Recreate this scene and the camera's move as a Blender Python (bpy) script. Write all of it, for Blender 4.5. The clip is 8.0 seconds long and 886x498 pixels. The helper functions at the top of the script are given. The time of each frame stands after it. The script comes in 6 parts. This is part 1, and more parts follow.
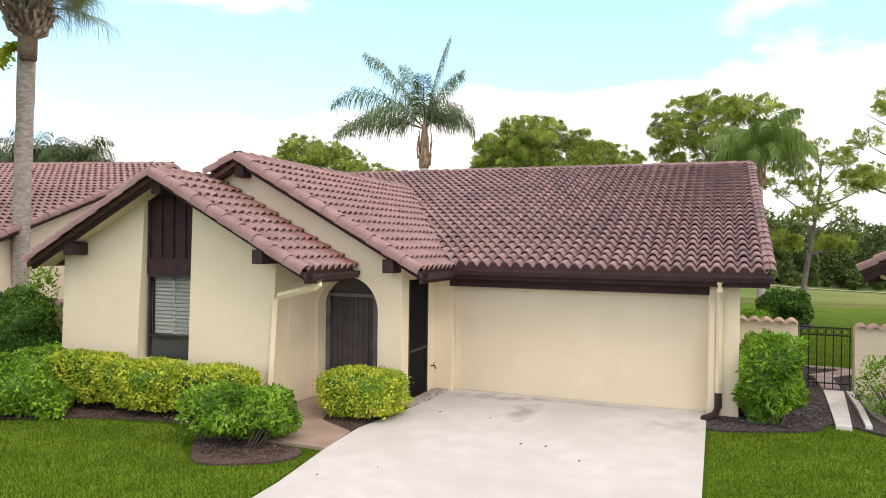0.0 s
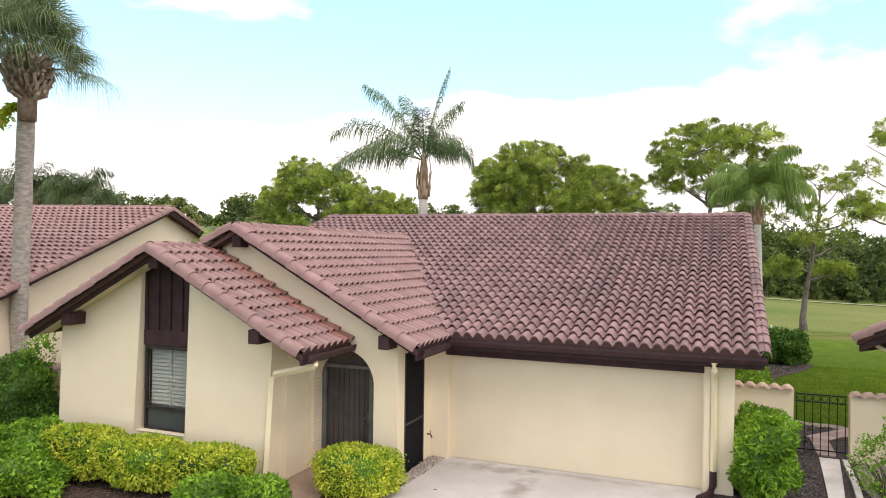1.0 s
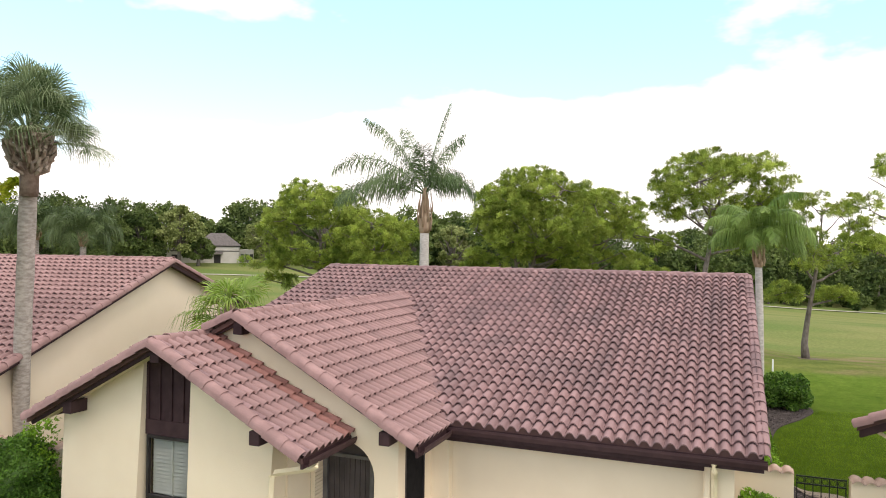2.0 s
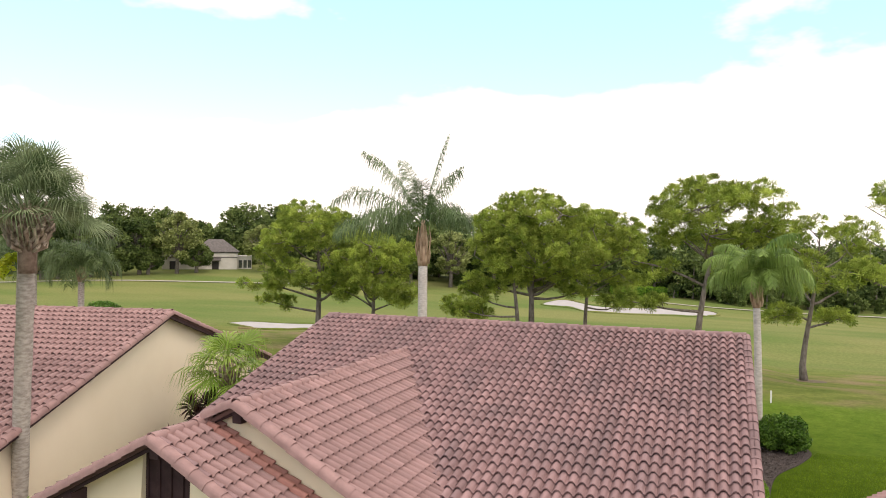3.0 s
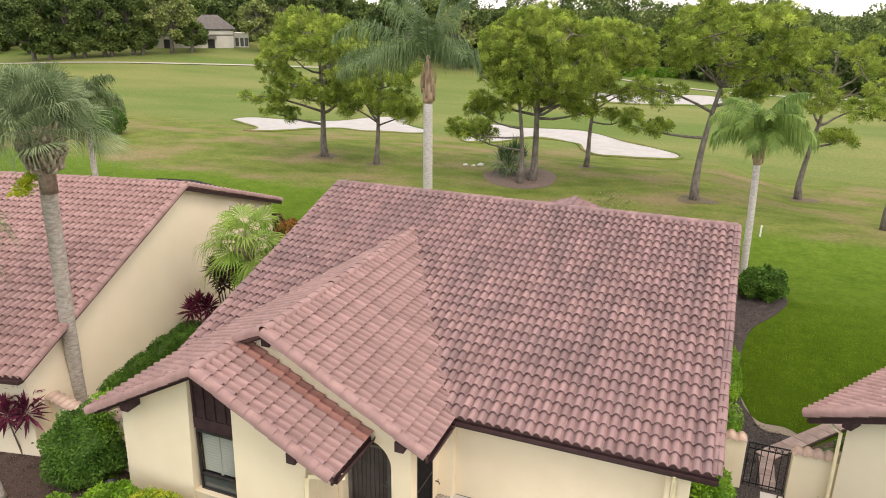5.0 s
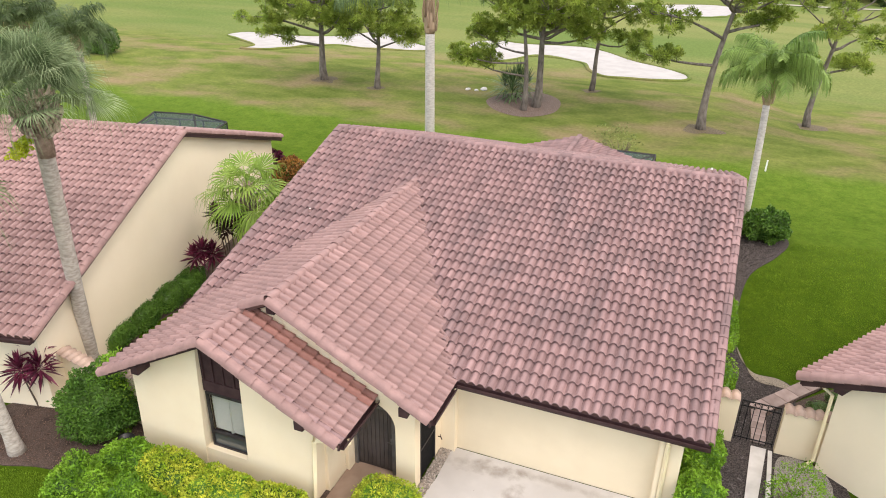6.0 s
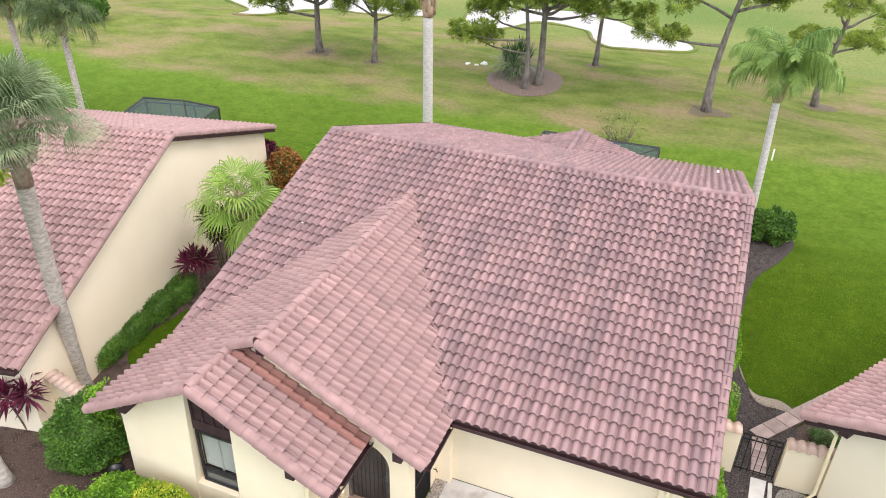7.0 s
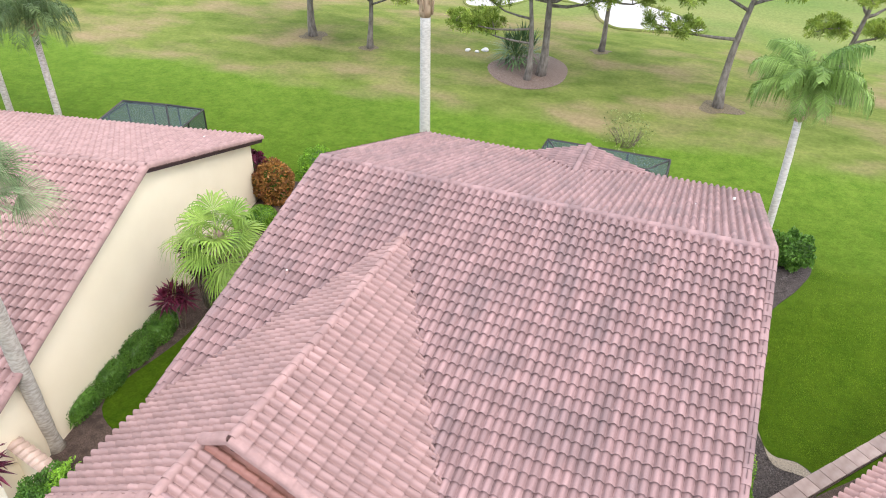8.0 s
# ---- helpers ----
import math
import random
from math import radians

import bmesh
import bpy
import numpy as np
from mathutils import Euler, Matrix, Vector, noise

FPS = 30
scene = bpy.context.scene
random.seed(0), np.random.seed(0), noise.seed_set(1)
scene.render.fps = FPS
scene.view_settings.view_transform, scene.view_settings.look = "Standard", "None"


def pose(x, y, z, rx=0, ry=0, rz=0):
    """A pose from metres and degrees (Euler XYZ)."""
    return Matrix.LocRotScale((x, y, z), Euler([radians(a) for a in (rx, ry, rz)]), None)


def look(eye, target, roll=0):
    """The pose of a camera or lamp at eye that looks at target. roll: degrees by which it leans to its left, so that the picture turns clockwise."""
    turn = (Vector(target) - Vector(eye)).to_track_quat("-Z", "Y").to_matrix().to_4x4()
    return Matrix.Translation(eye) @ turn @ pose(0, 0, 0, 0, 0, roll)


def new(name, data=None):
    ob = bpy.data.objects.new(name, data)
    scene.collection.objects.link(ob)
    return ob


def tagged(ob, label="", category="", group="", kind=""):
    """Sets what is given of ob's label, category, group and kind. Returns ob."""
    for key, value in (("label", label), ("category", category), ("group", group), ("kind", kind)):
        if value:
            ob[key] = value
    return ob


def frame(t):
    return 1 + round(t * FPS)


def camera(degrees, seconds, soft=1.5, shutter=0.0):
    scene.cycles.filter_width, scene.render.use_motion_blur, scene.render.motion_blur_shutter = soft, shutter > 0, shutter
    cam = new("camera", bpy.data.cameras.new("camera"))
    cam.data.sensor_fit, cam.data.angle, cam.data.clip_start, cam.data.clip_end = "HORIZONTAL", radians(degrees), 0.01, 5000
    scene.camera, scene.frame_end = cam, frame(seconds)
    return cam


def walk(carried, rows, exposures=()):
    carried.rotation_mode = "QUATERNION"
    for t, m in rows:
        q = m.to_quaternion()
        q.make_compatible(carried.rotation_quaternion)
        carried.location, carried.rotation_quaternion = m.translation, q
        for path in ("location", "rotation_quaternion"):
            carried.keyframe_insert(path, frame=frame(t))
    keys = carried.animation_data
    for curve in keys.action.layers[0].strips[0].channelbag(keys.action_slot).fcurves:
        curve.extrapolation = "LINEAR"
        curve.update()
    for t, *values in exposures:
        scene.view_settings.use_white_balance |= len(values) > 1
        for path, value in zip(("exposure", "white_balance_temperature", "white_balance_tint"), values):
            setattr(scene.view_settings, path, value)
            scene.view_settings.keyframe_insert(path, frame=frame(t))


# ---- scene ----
cam = camera(64.2, 8.0, soft=1.0)
PATH = [
    (0, (5.08, -13.744, 3.08), (4.354, -11.88, 3.062), 0.7),
    (0.5, (5.109, -13.737, 3.763), (4.383, -11.874, 3.745), 0.7),
    (1, (5.165, -13.762, 4.37), (4.437, -11.899, 4.37), 0.8),
    (1.5, (5.146, -13.789, 5.117), (4.419, -11.926, 5.124), 0.7),
    (2, (5.181, -13.788, 6.151), (4.448, -11.927, 6.15), 0.8),
    (2.2, (5.199, -13.805, 6.461), (4.468, -11.944, 6.478), 0.6),
    (3.3, (5.082, -13.803, 8.569), (4.359, -11.939, 8.522), 0.5),
    (3.5, (4.996, -13.78, 8.93), (4.277, -11.917, 8.817), 0.5),
    (4, (5.066, -13.858, 9.948), (4.351, -12.015, 9.642), 0.6),
    (4.5, (5.103, -13.932, 10.846), (4.395, -12.123, 10.369), 0.6),
    (5, (5.101, -13.955, 11.714), (4.409, -12.195, 11.064), 0.7),
    (5.2, (5.112, -13.945, 12.036), (4.427, -12.209, 11.32), 0.7),
    (6.3, (4.737, -13.154, 13.411), (4.089, -11.506, 12.481), 0.9),
    (6.5, (4.663, -12.913, 13.778), (4.021, -11.279, 12.821), 1.0),
    (7, (4.362, -12.07, 14.359), (3.731, -10.458, 13.357), 1.1),
    (7.5, (3.957, -10.882, 15.014), (3.335, -9.297, 13.964), 1.1),
    (8, (3.422, -9.473, 15.729), (2.815, -7.917, 14.629), 1.3),
]
walk(cam, [(t, look(eye, target, roll)) for t, eye, target, roll in PATH],
     [(0, 0.32, 6900, 18), (2, 0.39, 6930, 18), (3.5, 0.29, 7420, 20), (4, 0.30, 7350, 19), (5, 0.55, 7280, 17), (6.5, 0.81, 6740, 17), (8, 1.08, 6280, 14)])

# ---- light ----
world = bpy.data.worlds.new("sky")
scene.world = world
world.use_nodes = True
wn, wl = world.node_tree.nodes, world.node_tree.links
wn.clear()
SUN_EL, SUN_AZ = 50.0, 126.0
w_out = wn.new("ShaderNodeOutputWorld")
sky = wn.new("ShaderNodeTexSky")
sky.sky_type, sky.sun_disc = "NISHITA", False
sky.sun_elevation, sky.sun_rotation = radians(SUN_EL), radians(SUN_AZ)
w_sky = wn.new("ShaderNodeBackground")
w_sky.inputs["Strength"].default_value = 0.15
w_cloud = wn.new("ShaderNodeBackground")
w_cloud.inputs["Color"].default_value = (1.0, 1.0, 1.0, 1)
w_cloud.inputs["Strength"].default_value = 1.32
w_tc = wn.new("ShaderNodeTexCoord")
w_map = wn.new("ShaderNodeMapping")
w_map.inputs["Scale"].default_value = (1.0, 1.0, 2.2)
w_map.inputs["Location"].default_value = (1.7, 2.3, 0.4)
w_noise = wn.new("ShaderNodeTexNoise")
w_noise.inputs["Scale"].default_value = 1.7
w_noise.inputs["Detail"].default_value = 7
w_noise.inputs["Roughness"].default_value = 0.52
w_ramp = wn.new("ShaderNodeValToRGB")
w_ramp.color_ramp.elements[0].position = 0.455
w_ramp.color_ramp.elements[1].position = 0.53
w_sep = wn.new("ShaderNodeSeparateXYZ")
wl.new(w_tc.outputs["Generated"], w_sep.inputs["Vector"])
w_el = wn.new("ShaderNodeMath")
w_el.operation = "MULTIPLY_ADD"
w_el.inputs[1].default_value, w_el.inputs[2].default_value = -2.0, 0.36
wl.new(w_sep.outputs["Z"], w_el.inputs[0])
w_low = wn.new("ShaderNodeMath")
w_low.operation = "MAXIMUM"
w_low.inputs[1].default_value = -0.12
wl.new(w_el.outputs["Value"], w_low.inputs[0])
w_add = wn.new("ShaderNodeMath")
w_add.operation = "ADD"
wl.new(w_noise.outputs["Fac"], w_add.inputs[0])
w_top = wn.new("ShaderNodeMapRange")
w_top.inputs["From Min"].default_value, w_top.inputs["From Max"].default_value = 0.38, 0.62
w_top.inputs["To Min"].default_value, w_top.inputs["To Max"].default_value = 0.0, 0.25
wl.new(w_sep.outputs["Z"], w_top.inputs["Value"])
w_sum = wn.new("ShaderNodeMath")
w_sum.operation = "ADD"
wl.new(w_low.outputs["Value"], w_sum.inputs[0])
wl.new(w_top.outputs["Result"], w_sum.inputs[1])
# heavier cloud towards the east
w_east = wn.new("ShaderNodeVectorMath")
w_east.operation = "DOT_PRODUCT"
w_east.inputs[1].default_value = (0.93, 0.36, 0.0)
wl.new(w_tc.outputs["Generated"], w_east.inputs[0])
w_side = wn.new("ShaderNodeMapRange")
w_side.inputs["From Min"].default_value, w_side.inputs["From Max"].default_value = 0.08, 0.36
w_side.inputs["To Min"].default_value, w_side.inputs["To Max"].default_value = -0.03, 0.10
wl.new(w_east.outputs["Value"], w_side.inputs["Value"])
w_both = wn.new("ShaderNodeMath")
w_both.operation = "ADD"
wl.new(w_sum.outputs["Value"], w_both.inputs[0])
wl.new(w_side.outputs["Result"], w_both.inputs[1])
w_west = wn.new("ShaderNodeMapRange")
w_west.inputs["From Min"].default_value, w_west.inputs["From Max"].default_value = -0.3, -0.05
w_west.inputs["To Min"].default_value, w_west.inputs["To Max"].default_value = 0.055, 0.0
wl.new(w_east.outputs["Value"], w_west.inputs["Value"])
w_all = wn.new("ShaderNodeMath")
w_all.operation = "ADD"
wl.new(w_both.outputs["Value"], w_all.inputs[0])
wl.new(w_west.outputs["Result"], w_all.inputs[1])
wl.new(w_all.outputs["Value"], w_add.inputs[1])
w_haze = wn.new("ShaderNodeBackground")
w_haze.inputs["Color"].default_value = (0.21, 0.46, 0.52, 1)
w_haze.inputs["Strength"].default_value = 0.95
w_blue = wn.new("ShaderNodeAddShader")
w_mix = wn.new("ShaderNodeMixShader")
wl.new(w_tc.outputs["Generated"], w_map.inputs["Vector"])
wl.new(w_map.outputs["Vector"], w_noise.inputs["Vector"])
wl.new(w_add.outputs["Value"], w_ramp.inputs["Fac"])
wl.new(w_ramp.outputs["Color"], w_mix.inputs["Fac"])
wl.new(sky.outputs["Color"], w_sky.inputs["Color"])
wl.new(w_sky.outputs["Background"], w_blue.inputs[0])
wl.new(w_haze.outputs["Background"], w_blue.inputs[1])
wl.new(w_blue.outputs["Shader"], w_mix.inputs[1])
wl.new(w_cloud.outputs["Background"], w_mix.inputs[2])
wl.new(w_mix.outputs["Shader"], w_out.inputs["Surface"])

sun_data = bpy.data.lights.new("sun", "SUN")
sun_data.energy, sun_data.angle, sun_data.color = 0.75, radians(14), (1.0, 0.96, 0.9)
sun = new("sun", sun_data)
_a, _e = radians(SUN_AZ), radians(SUN_EL)
sun.matrix_world = look((0, 0, 40), (-40 * math.cos(_e) * math.sin(_a), -40 * math.cos(_e) * math.cos(_a), 40 - 40 * math.sin(_e)))


# ---- materials ----
def mat(name, c1, c2, scale=4.0, rough=0.8, bump=0.15, bscale=60.0, metal=0.0, vary=0.0, spec=0.3, stretch=(1, 1, 1), lo=0.35, hi=0.65, third=None, third_scale=0.5, thru=0.0, wide=False):
    """Two-scale noise between c1 and c2, a third colour in large patches, per-piece variation and fine relief."""
    m = bpy.data.materials.new(name)
    m.use_nodes = True
    n, l = m.node_tree.nodes, m.node_tree.links
    p = n["Principled BSDF"]
    p.inputs["Roughness"].default_value = rough
    p.inputs["Metallic"].default_value = metal
    p.inputs["Specular IOR Level"].default_value = spec
    tc = n.new("ShaderNodeTexCoord")
    mp = n.new("ShaderNodeMapping")
    mp.inputs["Scale"].default_value = stretch
    if wide:  # one texture over all the pieces
        l.new(n.new("ShaderNodeNewGeometry").outputs["Position"], mp.inputs["Vector"])
    else:
        l.new(tc.outputs["Object"], mp.inputs["Vector"])
    big = n.new("ShaderNodeTexNoise")
    big.inputs["Scale"].default_value, big.inputs["Detail"].default_value = scale, 6
    l.new(mp.outputs["Vector"], big.inputs["Vector"])
    ramp = n.new("ShaderNodeValToRGB")
    ramp.color_ramp.elements[0].position, ramp.color_ramp.elements[1].position = lo, hi
    ramp.color_ramp.elements[0].color, ramp.color_ramp.elements[1].color = (*c1, 1), (*c2, 1)
    l.new(big.outputs["Fac"], ramp.inputs["Fac"])
    col = ramp.outputs["Color"]
    if third:
        tn = n.new("ShaderNodeTexNoise")
        tn.inputs["Scale"].default_value, tn.inputs["Detail"].default_value = third_scale, 4
        l.new(mp.outputs["Vector"], tn.inputs["Vector"])
        tr = n.new("ShaderNodeMapRange")
        tr.inputs["From Min"].default_value, tr.inputs["From Max"].default_value = 0.45, 0.68
        l.new(tn.outputs["Fac"], tr.inputs["Value"])
        mx = n.new("ShaderNodeMix")
        mx.data_type = "RGBA"
        l.new(tr.outputs["Result"], mx.inputs["Factor"])
        l.new(col, mx.inputs["A"])
        mx.inputs["B"].default_value = (*third, 1)
        col = mx.outputs["Result"]
    if vary:
        geo, info = n.new("ShaderNodeNewGeometry"), n.new("ShaderNodeObjectInfo")
        add = n.new("ShaderNodeMath")
        add.operation = "ADD"
        l.new(geo.outputs["Random Per Island"], add.inputs[0])
        l.new(info.outputs["Random"], add.inputs[1])
        fr = n.new("ShaderNodeMath")
        fr.operation = "FRACT"
        l.new(add.outputs["Value"], fr.inputs[0])
        rg = n.new("ShaderNodeMapRange")
        rg.inputs["To Min"].default_value, rg.inputs["To Max"].default_value = 1 - vary, 1 + vary
        l.new(fr.outputs["Value"], rg.inputs["Value"])
        hs = n.new("ShaderNodeHueSaturation")
        l.new(rg.outputs["Result"], hs.inputs["Value"])
        l.new(col, hs.inputs["Color"])
        col = hs.outputs["Color"]
    l.new(col, p.inputs["Base Color"])
    if bump:
        bn = n.new("ShaderNodeTexNoise")
        bn.inputs["Scale"].default_value, bn.inputs["Detail"].default_value = bscale, 4
        l.new(tc.outputs["Object"], bn.inputs["Vector"])
        bp = n.new("ShaderNodeBump")
        bp.inputs["Strength"].default_value, bp.inputs["Distance"].default_value = bump, 0.02
        l.new(bn.outputs["Fac"], bp.inputs["Height"])
        l.new(bp.outputs["Normal"], p.inputs["Normal"])
    if thru:
        tl = n.new("ShaderNodeBsdfTranslucent")
        l.new(col, tl.inputs["Color"])
        ms = n.new("ShaderNodeMixShader")
        ms.inputs["Fac"].default_value = thru
        out = n["Material Output"]
        l.new(p.outputs["BSDF"], ms.inputs[1])
        l.new(tl.outputs["BSDF"], ms.inputs[2])
        l.new(ms.outputs["Shader"], out.inputs["Surface"])
    return m


M_STUCCO = mat("cream_stucco", (0.76, 0.645, 0.465), (0.80, 0.695, 0.51), 0.8, 0.9, 0.35, 90)
M_STUCCO2 = mat("cream_stucco_neighbour", (0.79, 0.69, 0.525), (0.82, 0.72, 0.555), 0.8, 0.9, 0.35, 90)
M_TILE = mat("roof_tile", (0.238, 0.150, 0.148), (0.310, 0.197, 0.192), 5.0, 0.82, 0.5, 45, vary=0.13, third=(0.210, 0.141, 0.141), third_scale=1.5, stretch=(1, 0.13, 1), wide=True)
M_TILE_X = mat("roof_tile_cross", (0.275, 0.172, 0.160), (0.350, 0.222, 0.209), 4.5, 0.82, 0.5, 45, vary=0.10, third=(0.275, 0.175, 0.166), third_scale=1.6, stretch=(0.2, 1, 1), wide=True)
M_TILE2 = mat("roof_tile_neighbour", (0.288, 0.177, 0.167), (0.365, 0.232, 0.219), 2.6, 0.75, 0.25, 45, vary=0.09)
M_RAKE = mat("rake_tile", (0.275, 0.170, 0.158), (0.355, 0.223, 0.208), 3.5, 0.8, 0.4, 45, vary=0.05, third=(0.262, 0.164, 0.154), third_scale=2.2, wide=True)
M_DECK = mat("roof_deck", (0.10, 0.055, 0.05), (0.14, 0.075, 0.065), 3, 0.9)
M_BROWN = mat("dark_brown_paint", (0.040, 0.021, 0.023), (0.056, 0.031, 0.033), 5, 0.65, 0.15, 40, spec=0.2)
M_GUTTER = mat("brown_gutter_metal", (0.040, 0.020, 0.022), (0.058, 0.030, 0.031), 5, 0.55, 0.03, 40, spec=0.25)
M_GARAGE = mat("cream_garage_door_paint", (0.69, 0.592, 0.428), (0.725, 0.627, 0.458), 1.2, 0.6, 0.06, 70)
M_CREAM = mat("cream_metal", (0.78, 0.68, 0.44), (0.82, 0.72, 0.50), 3, 0.5, 0.05, 40)
M_GLASS = mat("window_glass", (0.055, 0.062, 0.062), (0.075, 0.082, 0.08), 1, 0.04, 0.0, spec=0.9)
M_ALU = mat("grey_aluminium", (0.13, 0.125, 0.12), (0.18, 0.175, 0.17), 4, 0.4, 0.02, metal=0.4)
M_SCREEN = mat("black_insect_screen", (0.006, 0.006, 0.007), (0.011, 0.011, 0.012), 8, 0.8, 0.1, 300, spec=0.1)
M_DOOR = mat("dark_door", (0.05, 0.042, 0.04), (0.075, 0.063, 0.06), 3, 0.5, 0.08, 30)
M_FRAME = mat("bronze_frame", (0.03, 0.026, 0.026), (0.045, 0.04, 0.04), 4, 0.4, 0.02, metal=0.3)
M_SHUTTER = mat("white_shutter", (0.50, 0.53, 0.48), (0.56, 0.59, 0.54), 3, 0.5, 0.03)
M_CONCRETE = mat("driveway_concrete", (0.515, 0.488, 0.462), (0.575, 0.55, 0.525), 2.6, 0.9, 0.3, 80, third=(0.49, 0.462, 0.437), third_scale=0.5)
M_PATH = mat("brown_path_concrete", (0.29, 0.205, 0.155), (0.37, 0.27, 0.21), 2.0, 0.85, 0.2, 70)
M_MULCH = mat("mulch", (0.048, 0.033, 0.027), (0.175, 0.122, 0.100), 34, 0.95, 1.0, 60, lo=0.36, hi=0.7, third=(0.055, 0.037, 0.030), third_scale=3.0)
M_LAVA = mat("dark_lava_rock_mulch", (0.030, 0.024, 0.023), (0.145, 0.120, 0.112), 26, 0.95, 1.0, 50, lo=0.4, hi=0.75)
M_STRAW = mat("pine_straw", (0.105, 0.085, 0.05), (0.175, 0.135, 0.085), 9, 0.95, 0.5, 40)
M_RING = mat("reddish_bark_mulch", (0.13, 0.088, 0.07), (0.225, 0.165, 0.138), 14, 0.95, 0.8, 40)
M_CART = mat("weathered_path_concrete", (0.33, 0.315, 0.25), (0.42, 0.40, 0.33), 0.8, 0.9, 0.2, 30)
M_GRAVEL = mat("pebbles", (0.22, 0.18, 0.15), (0.45, 0.40, 0.35), 30, 0.8, 0.3, 60, vary=0.35)
M_SAND = mat("bunker_sand", (0.37, 0.352, 0.342), (0.43, 0.413, 0.402), 0.9, 0.95, 0.3, 6)
M_GRASS = mat("lawn_blades", (0.118, 0.205, 0.009), (0.192, 0.300, 0.021), 1.4, 0.8, 0, vary=0.25, thru=0.25)
M_BARK = mat("pine_bark", (0.12, 0.10, 0.085), (0.23, 0.20, 0.175), 6, 0.9, 0.6, 18, stretch=(1, 1, 0.4))
M_PALEBARK = mat("pale_palm_trunk", (0.40, 0.375, 0.335), (0.55, 0.52, 0.475), 6, 0.9, 0.4, 22, stretch=(1, 1, 2.5))
M_PALMBARK = mat("palm_trunk", (0.30, 0.265, 0.23), (0.50, 0.455, 0.40), 7, 0.9, 0.5, 22, stretch=(1, 1, 2.5))
M_SHAFT = mat("palm_crownshaft", (0.30, 0.205, 0.13), (0.50, 0.37, 0.25), 5, 0.7, 0.3, 30, stretch=(1, 1, 0.3))
M_FIBRE = mat("palm_fibre", (0.17, 0.115, 0.085), (0.30, 0.22, 0.17), 8, 0.9, 0.4, 40)
M_BOOT = mat("palm_boots", (0.24, 0.175, 0.13), (0.47, 0.39, 0.32), 5, 0.85, 0.3, 30, vary=0.3)
M_PINE = mat("pine_needles", (0.150, 0.225, 0.036), (0.405, 0.485, 0.100), 1.1, 0.65, 0, vary=0.42, spec=0.15, thru=0.35)
M_PALM = mat("palm_fronds", (0.070, 0.125, 0.046), (0.165, 0.24, 0.095), 0.8, 0.5, 0, vary=0.3, thru=0.1)
M_PALMG = mat("bright_palm_fronds", (0.10, 0.19, 0.03), (0.27, 0.39, 0.10), 0.8, 0.5, 0, vary=0.3, thru=0.3)
M_PALMD = mat("dark_palm_fronds", (0.055, 0.092, 0.032), (0.11, 0.165, 0.055), 0.8, 0.5, 0, vary=0.3, thru=0.15)
M_COPING = mat("pale_coping_tile", (0.44, 0.31, 0.245), (0.54, 0.40, 0.33), 4, 0.8, 0.25, 45, vary=0.12)
M_FAN = mat("cabbage_palm_fronds", (0.105, 0.165, 0.065), (0.27, 0.335, 0.18), 1.6, 0.8, 0, vary=0.3, thru=0.2)
M_FANY = mat("fan_palm_fronds", (0.14, 0.25, 0.028), (0.31, 0.43, 0.085), 0.8, 0.5, 0, vary=0.25, thru=0.3)
M_LEAF = mat("shrub_leaves", (0.10, 0.225, 0.014), (0.255, 0.45, 0.04), 1.5, 0.5, 0, vary=0.4, thru=0.25)
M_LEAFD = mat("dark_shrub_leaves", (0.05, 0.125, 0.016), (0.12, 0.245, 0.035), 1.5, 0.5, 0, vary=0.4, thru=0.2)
M_YELLOW = mat("variegated_leaves", (0.21, 0.36, 0.02), (0.60, 0.62, 0.07), 2.6, 0.5, 0, vary=0.35, thru=0.25)
M_FERN = mat("golden_fern", (0.36, 0.46, 0.02), (0.62, 0.66, 0.06), 3, 0.5, 0, vary=0.25, thru=0.3)
M_RED = mat("red_cordyline_leaves", (0.07, 0.012, 0.028), (0.20, 0.03, 0.07), 2.5, 0.4, 0, vary=0.4, thru=0.2)
M_CROTON = mat("croton_leaves", (0.20, 0.08, 0.03), (0.38, 0.20, 0.05), 3, 0.45, 0, vary=0.5, thru=0.2)
M_OAK = mat("pale_oak_leaves", (0.15, 0.19, 0.05), (0.33, 0.37, 0.14), 0.5, 0.7, 0, vary=0.4, thru=0.25)
M_WOODS = mat("woodland_leaves", (0.038, 0.070, 0.016), (0.165, 0.222, 0.060), 0.14, 0.7, 0, vary=0.4, thru=0.2)
M_TWIG = mat("twigs", (0.10, 0.075, 0.055), (0.18, 0.14, 0.11), 8, 0.9, 0.2)
M_IRON = mat("black_iron", (0.012, 0.012, 0.013), (0.02, 0.02, 0.02), 8, 0.5, 0.1, metal=0.5)
M_WHITE = mat("white_paint", (0.76, 0.76, 0.74), (0.82, 0.82, 0.80), 2, 0.6, 0.03)
M_STONE = mat("stepping_stone", (0.56, 0.53, 0.50), (0.66, 0.63, 0.60), 3, 0.9, 0.3, 50)
M_PAVER = mat("pink_pavers", (0.33, 0.245, 0.225), (0.43, 0.335, 0.31), 3, 0.85, 0.2, 50, vary=0.15)
M_CAGE = mat("pool_cage_screen", (0.03, 0.05, 0.06), (0.05, 0.08, 0.09), 1, 0.5, 0.05, 200)
M_SLATE = mat("grey_roof", (0.10, 0.09, 0.085), (0.16, 0.145, 0.135), 2, 0.85, 0.2, 20)


